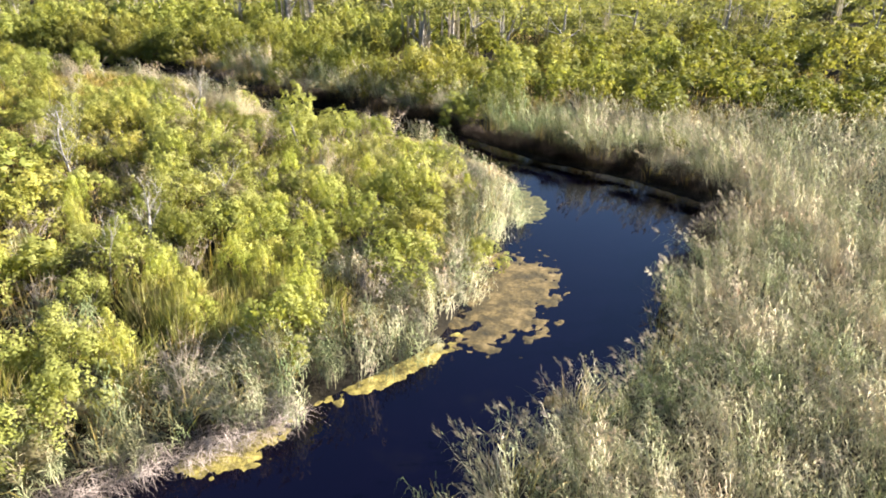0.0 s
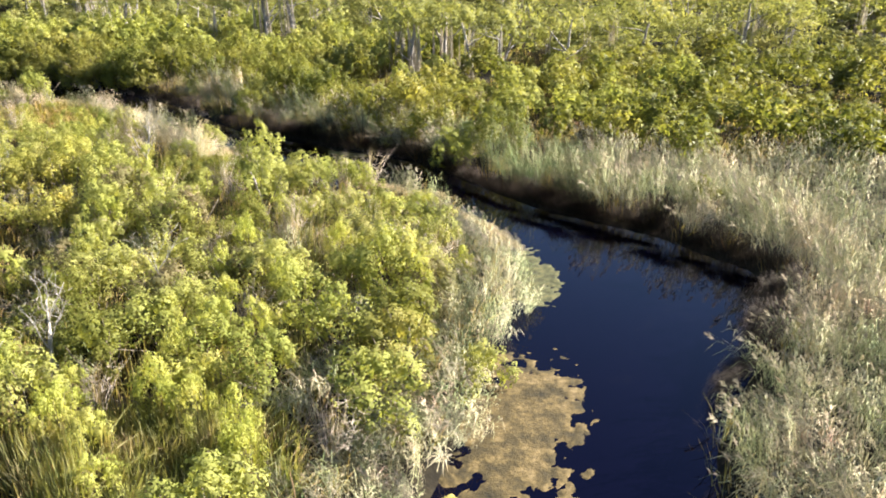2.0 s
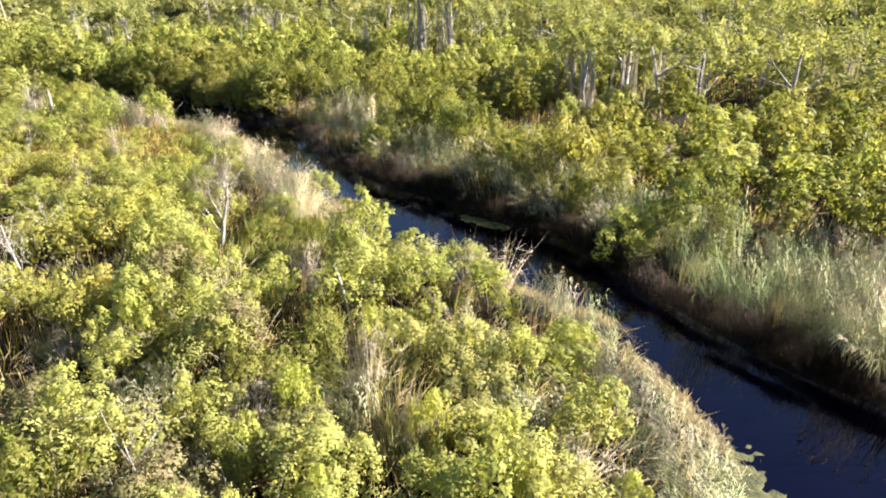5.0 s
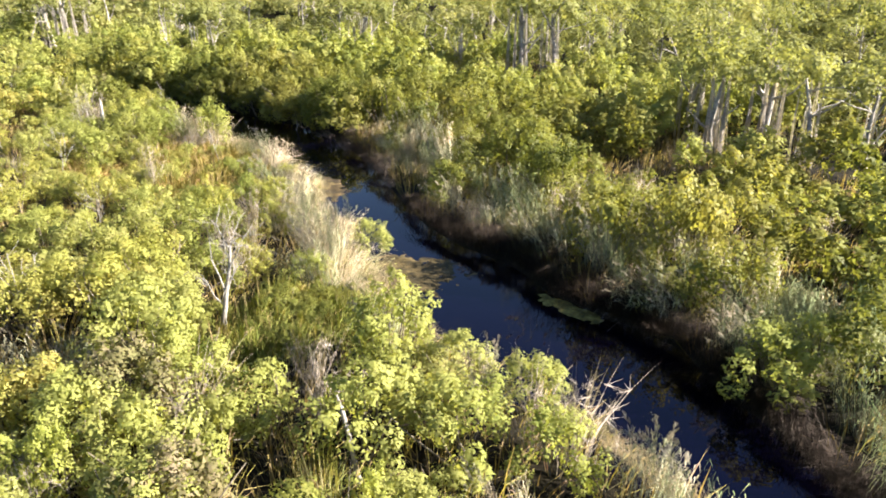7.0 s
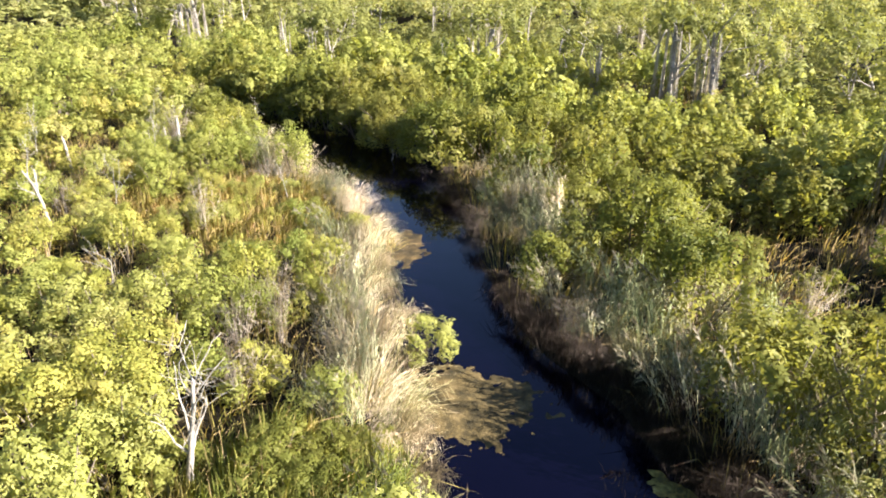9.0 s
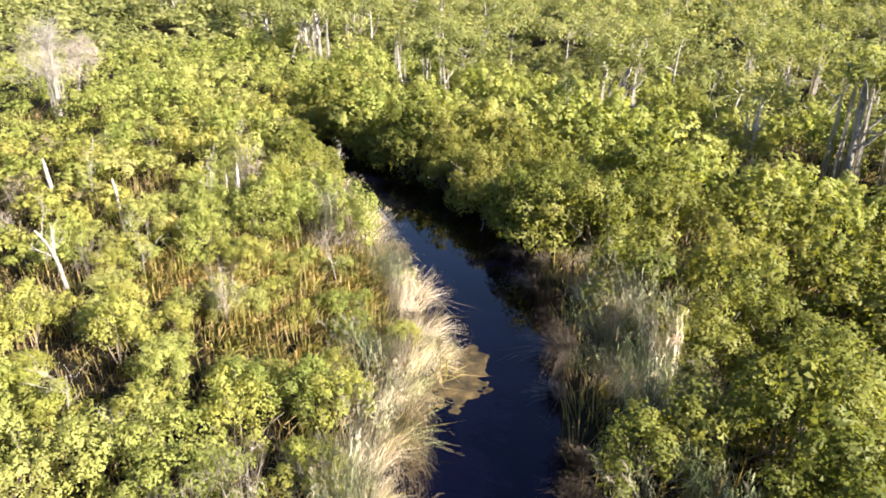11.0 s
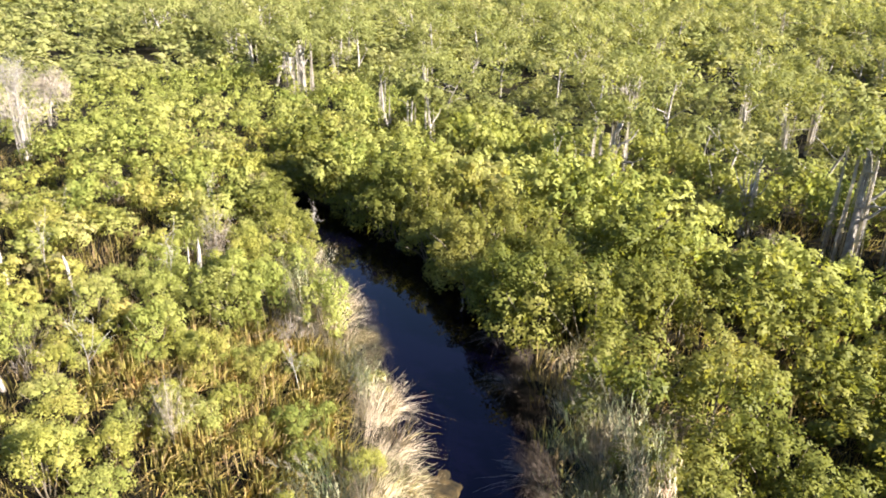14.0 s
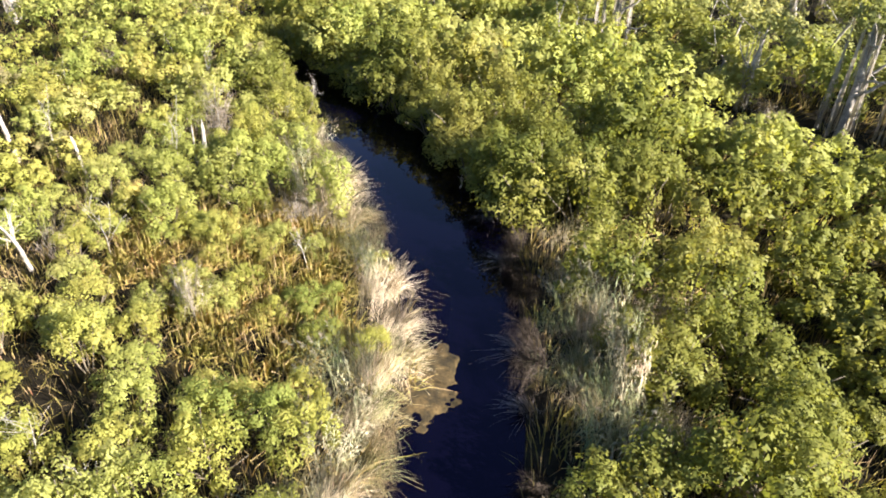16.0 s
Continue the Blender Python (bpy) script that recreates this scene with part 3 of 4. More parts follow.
# ---- shrubs ----
R3 = 1.35
near_crowns = [shrub_crown(rng, 3.0, R3, 12, 8, 20, 0.098, 0.074, under_n=4, low=0.50) for _ in range(6)]
round_crowns = [shrub_crown(rng, 3.0, R3, 9, 8, 24, 0.105, 0.088, upright=0.95, slim=0.36, under_n=4, low=0.45) for _ in range(6)]
plain_crowns = [shrub_crown(rng, 3.0, R3, 10, 6, 20, 0.125, 0.095, under_n=2, inner=20) for _ in range(6)]
mid_crowns = [shrub_crown(rng, 3.0, R3, 9, 6, 18, 0.15, 0.115, upright=1.3, slim=0.30, under_n=1, inner=18) for _ in range(6)]
far_crowns = [shrub_crown(rng, 3.0, R3, 7, 5, 11, 0.17, 0.135, upright=1.1, slim=0.38, under_n=0, inner=16, loose=0.6) for _ in range(6)]
wood_crowns = [shrub_crown(rng, 3.0, R3, 5, 4, 5, 0.34, 0.28, upright=0.8, slim=0.46, under_n=0, inner=10, loose=0.5) for _ in range(5)]


def shrub_spots(p, height, variants, wide=1.0):
    z = np.maximum(ground_height(p), 0.0)
    out = []
    for (x, y), gz0, h in zip(p, z, height):
        s = h / 3.0
        out.append((int(rng.integers(variants)), x, y, gz0, rng.uniform(0, 6.28), wide * (0.45 + 0.55 * s) * rng.uniform(0.85, 1.15), s * rng.uniform(0.85, 1.12)))
    return out


def shrub_thing(k, crown, material, name, label):
    root = new(name)
    tagged(root, label, "shrub", "brush along the river")
    part("trunk", mesh_of("trunk", *shrub_stems(rng, 3.0, R3), TWIG, True), root)
    part("crown", soft_mesh("crown", crown, material), root)
    return root


def set_out(originals, spots, labels=None, tilts=None):
    """Copies of things at the spots; the first spot of each original takes the original itself."""
    used = set()
    for n, (k, x, y, z, turn, wide, tall) in enumerate(spots):
        tilt = tilts[n] if tilts else Matrix.Identity(4)
        m = pose(x, y, z) @ tilt @ pose(0, 0, 0, 0, 0, math.degrees(turn)) @ Matrix.Diagonal((wide, wide, tall, 1))
        if k not in used:
            used.add(k)
            ob = originals[k]
            ob.matrix_basis = m
        else:
            ob = copy_thing(originals[k], pose(0, 0, 0))
            ob.matrix_basis = m
        if labels:
            tagged(ob, labels[n])
    for k, ob in enumerate(originals):
        if k not in used:
            for o in (*ob.children_recursive, ob):
                bpy.data.objects.remove(o)


near_p = scatter(2.1, (-60, 10), (30, 90), 0, 15)
nk, nd, nl = kinds(near_p)
nh = canopy(near_p, nd, nl)
pick = (nk == "s") | (nk == "m")
sp, sh, sd = near_p[pick], nh[pick], nd[pick]
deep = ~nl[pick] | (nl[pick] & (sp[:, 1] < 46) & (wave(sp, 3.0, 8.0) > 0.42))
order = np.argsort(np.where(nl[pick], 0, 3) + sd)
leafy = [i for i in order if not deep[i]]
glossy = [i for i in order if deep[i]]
lone = np.array([(0.4, 54.7), (1.3, 31.4), (-17.0, 60.6), (-6.4, 51.6), (-8.9, 51.3), (1.2, 55.6), (-3.2, 59.2), (-11.9, 18.7), (-12.8, 18.2)])


def along(line, lo, step, off):
    """Places a little landward of a bank line, from its given x on to the head of the river."""
    out = []
    for p0, p1 in zip(line[:-1], line[1:]):
        if p0[0] > lo or p0[1] < 40:
            continue
        ln = float(np.hypot(*(p1 - p0)))
        nrm = np.array([-(p1 - p0)[1], (p1 - p0)[0]]) / ln * off
        out += [p0 + (p1 - p0) * s / ln + nrm + rng.normal(size=2) * 0.2 for s in np.arange(0.2, ln, step)]
    return np.array(out)


over = np.concatenate([along(RIGHT, -30, 1.5, -0.35), along(LEFT, -44, 1.6, 0.5)])
fern_p = np.array([-34.0, 66.0]) + rng.normal(size=(26, 2)) * np.array([4.0, 2.4])
main_spots = shrub_spots(fern_p, rng.uniform(0.8, 1.5, 26), 6, 0.85) + shrub_spots(lone, np.array([2.5, 2.0, 1.7, 2.0, 2.0, 2.2, 1.7, 1.7, 1.9]), 6) + shrub_spots(sp[leafy], sh[leafy], 6)
fern = np.array([-15.4, 53.0]) + rng.normal(size=(10, 2)) * np.array([1.5, 1.2])
deep_spots = shrub_spots(fern, rng.uniform(0.8, 1.3, 10), 6, 0.9) + shrub_spots(over, rng.uniform(2.2, 3.4, len(over)), 6, 1.1) + shrub_spots(sp[glossy], sh[glossy], 6)


def brush_words(spots, kind):
    words = []
    for k, x, y, z, turn, wide, tall in spots:
        size = "low" if tall < 0.85 else "tall" if tall > 1.12 else "bushy"
        words.append(f"{size} {kind} growing in the marsh by the river")
    return words


shrubs = [shrub_thing(k, near_crowns[k], LEAF, "shrub", "shrub") for k in range(6)]
dull = [n % (10 if s[2] < 46 else 18) == 3 and s[1] > -19 for n, s in enumerate(main_spots)]
fresh_spots = [s for s, f in zip(main_spots, dull) if not f]
dull_spots = [s for s, f in zip(main_spots, dull) if f]
golden = [n % 2 == 0 and s[1] < -19 for n, s in enumerate(fresh_spots)]
gold_spots = [s for s, f in zip(fresh_spots, golden) if f]
fresh_spots = [s for s, f in zip(fresh_spots, golden) if not f]
golds = [shrub_thing(k, near_crowns[k], GOLD_LEAF, "golden_shrub", "shrub") for k in range(6)]
set_out(golds, gold_spots[:80], brush_words(gold_spots[:80], "golden-green leafy shrub"))
set_out(shrubs, fresh_spots[:150], brush_words(fresh_spots[:150], "yellow-green leafy shrub"))
dulls = [shrub_thing(k, near_crowns[k], FADED_LEAF, "faded_shrub", "shrub") for k in range(6)]
set_out(dulls, dull_spots[:60], brush_words(dull_spots[:60], "faded tan-leaved shrub"))
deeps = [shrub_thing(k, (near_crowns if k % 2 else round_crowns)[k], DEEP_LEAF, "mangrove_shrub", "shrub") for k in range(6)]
set_out(deeps, deep_spots[:140], brush_words(deep_spots[:140], "shade-darkened deep green broad-leaved shrub"))

mid_p = scatter(2.45, (-90, 8), (50, 110), 15, 34)
mk, md, ml = kinds(mid_p)
mh = canopy(mid_p, md, ml)
far_p = scatter(3.0, (-140, 10), (75, 150), 34, 72)
far_p = far_p[~open_ground(far_p)]
fk, fd, fl = kinds(far_p)
fh = canopy(far_p, fd, fl)
back = far_p[:, 1] > tree_line(far_p[:, 0]) - 2
fh = fh * np.where(back, np.interp(to_line(far_p, FOCUS), [34, 44], [0.95, 0.66]), 1.0)
dist_p = np.concatenate([scatter(4.1, (-220, 30), (80, 230), 72, 125), scatter(6.0, (-300, 30), (80, 300), 125, 200)])
dist_p = dist_p[~open_ground(dist_p)]
_, dd, dl0 = kinds(dist_p)
dh = canopy(dist_p, dd, dl0) * np.interp(to_line(dist_p, FOCUS), [72, 130], [0.85, 1.25])
mid_gold = ml & (wave(mid_p, 2.2, 6.0) > 0.05) & (mid_p[:, 0] < -19)
mid_dull = ml & ~mid_gold & (wave(mid_p, 0.6, 3.0) > 0.48)
mid_deep = ~ml & (wave(mid_p, 4.0, 8.0) > -0.25) & (mid_p[:, 1] < 88)


def brush(name, label, material, pieces):
    return tagged(new(name, soft_mesh(name, join_soft([placed(a, q) for a, q in pieces if len(q)]), material)), label, "shrubs", kind="stuff")


ms, fs0 = (mk == "s") | (mk == "m"), ((fk == "s") | (fk == "m") | (fk == "b")) & ((wave(far_p, 3.1, 7.0) < 0.62) | (far_p[:, 1] < 84))
brush("marsh_brush", "dense yellow-green brush covering the marsh", LEAF,
      [(plain_crowns, fresh_spots[150:] + gold_spots[80:] + dull_spots[60:]), (mid_crowns, shrub_spots(mid_p[ms & ~mid_deep & ~mid_dull & ~mid_gold], mh[ms & ~mid_deep & ~mid_dull & ~mid_gold], 6, 1.08))])
brush("golden_brush", "golden-green brush in the open marsh", GOLD_LEAF, [(mid_crowns, shrub_spots(mid_p[ms & mid_gold], mh[ms & mid_gold], 6, 1.08))])
brush("faded_brush", "faded tan brush scattered through the green marsh", FADED_LEAF, [(mid_crowns, shrub_spots(mid_p[ms & mid_dull], mh[ms & mid_dull], 6))])
brush("dark_brush", "deep green broad-leaved brush overhanging the water, colour lowered for shade", DEEP_LEAF,
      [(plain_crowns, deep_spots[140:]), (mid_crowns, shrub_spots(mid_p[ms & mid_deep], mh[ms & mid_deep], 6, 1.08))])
brush("far_brush", "green brush and young trees behind the marsh", TREE_LEAF, [(far_crowns, shrub_spots(far_p[fs0 & back], fh[fs0 & back], 6, 1.5))])
brush("outer_marsh_brush", "yellow-green brush at the far side of the marsh", LEAF, [(far_crowns, shrub_spots(far_p[fs0 & ~back & fl], fh[fs0 & ~back & fl], 6, 1.22))])
brush("olive_brush", "olive green upright brush behind the reed bed", DEEP_LEAF, [(mid_crowns, shrub_spots(far_p[fs0 & ~back & ~fl], fh[fs0 & ~back & ~fl], 6, 1.25))])
last_p = scatter(10.0, (-330, 60), (100, 420), 190, 360)
brush("far_woods", "distant green swamp woods", TREE_LEAF, [(wood_crowns, shrub_spots(dist_p, dh, 5, 1.7) + shrub_spots(last_p, rng.uniform(4.5, 8.0, len(last_p)), 5, 2.4))])


round_p = np.stack(np.meshgrid(np.arange(-72, 48, 3.4), np.arange(-22, 78, 3.4)), -1).reshape(-1, 2)
round_p = round_p + rng.uniform(-1.3, 1.3, round_p.shape)
rd0, _ = bank(round_p)
round_p = round_p[(rd0 > 1.5) & (to_line(round_p, FOCUS) < 46) & ~inside(round_p, VIEW)]
brush("outer_brush", "yellow-green brush going on around the marsh", LEAF, [(wood_crowns, shrub_spots(round_p, rng.uniform(2.2, 3.4, len(round_p)), 5, 1.3))])


# ---- reeds, tussocks, sedge and bare bushes ----
def reed_pair(*args, **kw):
    stand, heads = reed_stand(rng, *args, **kw)
    return softened(stand, 1.0, 0.75), softened(heads, 0.8, 0.9)


reeds = [reed_pair(18, 0.6, 1.8, 14, thick=0.0075, strands=14) for _ in range(6)]
bed_reeds = [reed_pair(17, 0.6, 1.8, 12, thick=0.0095, strands=9) for _ in range(6)]
thin_reeds = [reed_pair(12, 0.65, 2.0, 7, leaf_len=0.40, thick=0.016, strands=4) for _ in range(4)]
straws = [softened(tussock(rng, 380, 0.5, 1.65, 0.62, 0.5, 0.0050, lean=(0.10, 0.0), short=True)) for _ in range(6)]
straws += [join_soft(reed_pair(26, 0.5, 1.75, 9, lean=(0.16, 0.06), leaf_len=0.34, plume=0.3, thick=0.0055)) for _ in range(2)]
sedges = [softened(tussock(rng, 85, 0.42, 1.25, 0.6, 0.45, 0.016)) for _ in range(4)]
bares = [softened(twig_bush(rng, 2.3)) for _ in range(4)]
fans = [tussock(rng, 150, 0.3, 1.15, 1.0, 0.75, 0.0045, lean=(0.45, 0.0)) for _ in range(3)]


def low_spots(p, variants, lo, hi, turn=0.9):
    z = np.maximum(ground_height(p), -0.05)
    swell = 1 + 0.38 * wave(p, 1.0, 6.0) + 0.15 * wave(p, 4.0, 1.0)
    return [(int(rng.integers(variants)), x, y, g, rng.normal() * turn, rng.uniform(lo, hi), s * rng.uniform(lo, hi)) for (x, y), g, s in zip(p, z, swell)]


def plain_thing(arr, material, name, label, category, group):
    return tagged(new(name, soft_mesh(name, arr, material)), label, category, group)


rp = scatter(0.89, (-45, 8), (32, 75), 0, 22)
rk, rd, _ = kinds(rp)
reed_p = rp[rk == "r"]
reed_d = rd[rk == "r"]
reed_p = reed_p[np.argsort(reed_d)]
reed_all = low_spots(reed_p, 6, 0.7, 1.25, 0.5)
reed_left = bank(reed_p)[1] & (reed_p[:, 1] < 45)
brink = np.where(~bank(reed_p)[1] & (np.sort(reed_d) < 4.5), np.where((reed_p[:, 0] > 1) & (reed_p[:, 1] > 33), 1.35, np.where(reed_p[:, 1] > 38, 1.25, 1.0)), 1.0)
reed_all = [(k, x, y, z, turn, wide * 1.1, tall * 0.7) if low else (k, x, y, z, turn, wide, tall * high) for (k, x, y, z, turn, wide, tall), low, high in zip(reed_all, reed_left, brink)]


def pale(s):
    """Whether a reed clump is pale tan rather than grey-green: patches along each stretch of bank."""
    p = np.array([s[1:3]])
    left = bank(p)[1][0]
    if left and s[2] < 45:
        return s[2] > 20 and wave(p, 0.7, 2.0)[0] > -0.12
    if left or s[1] < -15:
        return wave(p, 0.9, 6.0)[0] > -0.3
    if s[1] < 0.5:
        return wave(p, 0.8, 1.5)[0] > 0.0
    return s[2] < 46 + 2 * math.sin(s[1]) or s[1] > 9


def over_water(s, most):
    """A lean towards the water for what grows on the brink, most degrees at the edge."""
    p = np.array([s[1:3]])
    e = 0.3
    d0, dx, dy = [bank(p + np.array([o]))[0][0] for o in ((0, 0), (e, 0), (0, e))]
    g = np.array([d0 - dx, d0 - dy])
    g = g / max(1e-6, np.linalg.norm(g))
    return Matrix.Rotation(radians(float(np.interp(d0, [0.6, 2.4], [most, 0]))), 4, Vector((-g[1], g[0], 0)))


for material, words, spots in ((REED, "pale tan feathery reeds with drooping leaves", [s for s in reed_all[:260] if pale(s)]), (GREEN_REED, "grey-green reeds with drooping leaves", [s for s in reed_all[:260] if not pale(s)])):
    reed_things = [plain_thing(a, material, "reed_clump", "reeds", "reeds", "reeds along the river") for a, _ in reeds]
    for ob, (_, heads) in zip(reed_things, reeds if material is REED else ()):
        tagged(part("seed_head", soft_mesh("seed_head", heads, HEAD), ob, "pale feathery heads"), kind="stuff")
    set_out(reed_things, spots, [words + " at the water's edge" for _ in spots], [over_water(s, 26 if s[2] > 39 and not bank(np.array([s[1:3]]))[1][0] else 20) for s in spots])
edge_p = scatter(0.62, (-30, 20), (20, 75), 0, 22)
ek, ed, el = kinds(edge_p)
edge_p = edge_p[~el & (ed > 0.5) & (ed < 1.5) & (edge_p[:, 1] > 38) & (edge_p[:, 0] > 4) & np.isin(ek, ["r", "t"])]
far_reed = scatter(1.15, (-50, 8), (60, 85), 22, 60)
frk, _, _ = kinds(far_reed)
bed = reed_all[260:] + low_spots(edge_p, 6, 0.5, 0.95)
bed_pale, bed_green = [s for s in bed if pale(s)], [s for s in bed if not pale(s)]
thin_spots = low_spots(far_reed[frk == "r"], 4, 0.85, 1.25)
blades, tufts = [[a[k] for a in bed_reeds] for k in (0, 1)]
thin_blades, thin_tufts = [[a[k] for a in thin_reeds] for k in (0, 1)]
tagged(new("reed_bed", soft_mesh("reed_bed", join_soft([placed(blades, bed_pale), placed(thin_blades, thin_spots)]), REED)), "broad bed of pale feathery reeds swept by wind", "reeds", kind="stuff")
tagged(new("green_reed_bed", soft_mesh("green_reed_bed", placed(blades, bed_green), GREEN_REED)), "grey-green reeds crowding the river banks", "reeds", kind="stuff")
tagged(new("reed_heads", soft_mesh("reed_heads", join_soft([placed(tufts, bed_pale + [s for s in bed_green if rng.uniform() < 0.15]), placed(thin_tufts, thin_spots)]), HEAD)), "pale feathery seed heads over the reed bed", "reed heads", kind="stuff")

tp = scatter(1.05, (-60, 40), (10, 85), 0, 22)
tk, _, _ = kinds(tp)
straw_p = tp[tk == "t"]
straw_all = low_spots(straw_p, 8, 0.65, 1.25, 1.6)
straw_things = [plain_thing(a, STRAW, "grass_tussock", "grass", "grass", "straw tussocks on the bank") for a in straws]
straw_d, straw_left = bank(straw_p)
straw_all = [(k, x, y, z, turn, wide * 1.25, tall * 1.1) if e < 1.9 and w else (k, x, y, z, turn, wide, tall) for (k, x, y, z, turn, wide, tall), e, w in zip(straw_all, straw_d, straw_left)]
straw_all = straw_all[:280]
sage_spots = [s for s in straw_all if float(wave(np.array([s[1:3]]), 0.75, 3.4)[0]) > 0.02]
straw_spots = [s for s in straw_all if s not in sage_spots]
sage_things = [plain_thing(a, SAGE, "green_tussock", "grass", "grass", "grass tussocks on the bank") for a in straws]
set_out(straw_things, straw_spots, ["straw-coloured tall grass tussock leaning over the river bank" for _ in straw_spots], [over_water(s, 24) for s in straw_spots])
set_out(sage_things, sage_spots, ["grey-green tall grass tussock leaning over the river bank" for _ in sage_spots], [over_water(s, 24) for s in sage_spots])

gp = scatter(0.75, (-60, 15), (10, 85), 0, 24)
gk, _, _ = kinds(gp)
sedge_all = low_spots(gp[gk == "g"], 4, 0.8, 1.25)
fern_all, sedge_all = [s for s in sedge_all if s[1] < -24], [s for s in sedge_all if s[1] >= -24]
ferns = [softened(tussock(rng, 60, 0.35, 1.05, 0.85, 0.6, 0.026), 0.9, 0.8) for _ in range(4)]
lush_all, sedge_all = [s for s in sedge_all if s[1] > -20 and s[2] < 46], [s for s in sedge_all if s[1] <= -20 or s[2] >= 46]
lush = [softened(tussock(rng, 120, 0.5, 1.75, 0.45, 0.5, 0.012, short=True), 1.0, 0.9) for _ in range(4)]
lush_things = [plain_thing(a, LUSH, "grass_clump", "grass", "grass", "tall grass in the hollows") for a in lush]
set_out(lush_things, lush_all, ["tall pale green grass clump in a hollow between shrubs" for _ in lush_all])
wee_p = scatter(1.5, (-20, 14), (3, 46), 0, 18)
wee_k, wee_d, wee_left = kinds(wee_p)
wee_p = wee_p[wee_left & (wee_d > 2.2) & ((wee_k == "g") & (wave(wee_p, 0.5, 2.7) > -0.05) | (wee_k == "s") & (wave(wee_p, 0.5, 6.1) > 0.35))]
wee_spots = [(k, x, y, z, turn, 0.55 * wide, tall) for k, x, y, z, turn, wide, tall in shrub_spots(wee_p, rng.uniform(1.5, 2.7, len(wee_p)), 6)]
limes = [shrub_thing(k, near_crowns[k], LIME_LEAF, "lime_shrub", "shrub") for k in range(6)]
set_out(limes, wee_spots[:90], ["slim lime-green shrub rising from tall marsh grass" for _ in wee_spots[:90]])
sedge_things = [plain_thing(a, SEDGE, "sedge_clump", "sedge", "sedge", "sedge in the wet hollows") for a in sedges]
set_out(sedge_things, sedge_all, ["green and brown sedge clump in a wet hollow" for _ in sedge_all])
fern_things = [plain_thing(a, FERN, "fern_clump", "fern", "fern", "ferns in the wet hollows") for a in ferns]
set_out(fern_things, fern_all, ["olive and rusty brown fern clump among low shrubs" for _ in fern_all])

under_p = scatter(1.18, (-75, 12), (30, 95), 0, 27)
uk, ud, ul = kinds(under_p)
litter = [softened(tussock(rng, 24, 0.6, 1.6, 0.6, 0.42, 0.015, short=True)) for _ in range(4)]
tagged(new("marsh_grass", soft_mesh("marsh_grass", placed(litter, low_spots(under_p[(np.isin(uk, ["s", "b", "g", "."]) & (ud > 0.5) | ((ud > np.where(ul, 1.6, 0.5)) & (under_p[:, 0] < np.where(ul, 40, -8)) & np.isin(uk, ["t", "r"]))) & (ul | (ud < 22))], 4, 0.75, 1.25)), UNDER)),
       "tall yellow-green and tan grass between the shrubs", "grass", kind="stuff")

outer_p = scatter(1.9, (-80, 10), (60, 110), 27, 46)
outer_k, od, _ = kinds(outer_p)
tagged(new("outer_marsh_grass", soft_mesh("outer_marsh_grass", placed(litter, [(k, x, y, z, turn, wide * 1.5, tall) for k, x, y, z, turn, wide, tall in low_spots(outer_p[(od > 0.8) & ~np.isin(outer_k, ["r", "."])], 4, 0.75, 1.25)]), UNDER)),
       "tan and green grass under the outer brush", "grass", kind="stuff")

bp = np.concatenate([near_p[nk == "b"], mid_p[mk == "b"]])
bare_all = low_spots(bp, 4, 0.8, 1.3)
bare_things = [plain_thing(a, HAZE, "bare_bush", "bush", "bush", "bare bushes in the brush") for a in bares]
set_out(bare_things, bare_all[:120], ["leafless grey bush of thin twigs among green brush" for _ in range(120)])


# ---- floating mats ----
def float_mat(x, y, rx, ry, turn, material, label, seed):
    """A ragged raft of algae, with holes and crumbs at its rim."""
    r = np.random.default_rng(seed)
    step = 0.07
    nx, ny = int(rx * 3.0 / step), int(ry * 3.0 / step)
    ux, uy = np.meshgrid((np.arange(nx + 1) - nx / 2) * step, (np.arange(ny + 1) - ny / 2) * step)
    grain = np.zeros(ux.shape)
    for rounds, weight in ((2, 1.0), (10, 2.6), (40, 5.0)):
        layer = r.normal(size=ux.shape)
        for _ in range(rounds):
            layer = (layer + np.roll(layer, 1, 0) + np.roll(layer, -1, 0) + np.roll(layer, 1, 1) + np.roll(layer, -1, 1)) / 5
        grain += layer * weight
    p = np.stack([ux.ravel(), uy.ravel()], 1)
    field = 1.0 - np.hypot(p[:, 0] / rx, p[:, 1] / ry) + 0.16 * wave(p, 0.75, seed) + 0.30 * grain.ravel()
    z = np.clip(0.10 * field, -0.03, 0.022) + 0.010 * np.clip(grain.ravel(), -1, 1) * (field > 0.1)
    a, c = np.meshgrid(np.arange(nx), np.arange(ny))
    b0 = (c * (nx + 1) + a).ravel()
    f = np.stack([b0, b0 + 1, b0 + nx + 2, b0 + nx + 1], 1)
    f = f[z[f].max(1) > -0.01]
    used, back = np.unique(f, return_inverse=True)
    ob = new("floating_mat", mesh_of("floating_mat", np.column_stack([p, z])[used], back.reshape(-1, 4), material, True))
    ob.matrix_world = pose(x, y, 0, 0, 0, turn)
    return tagged(ob, label, "algae mat", "floating mats")


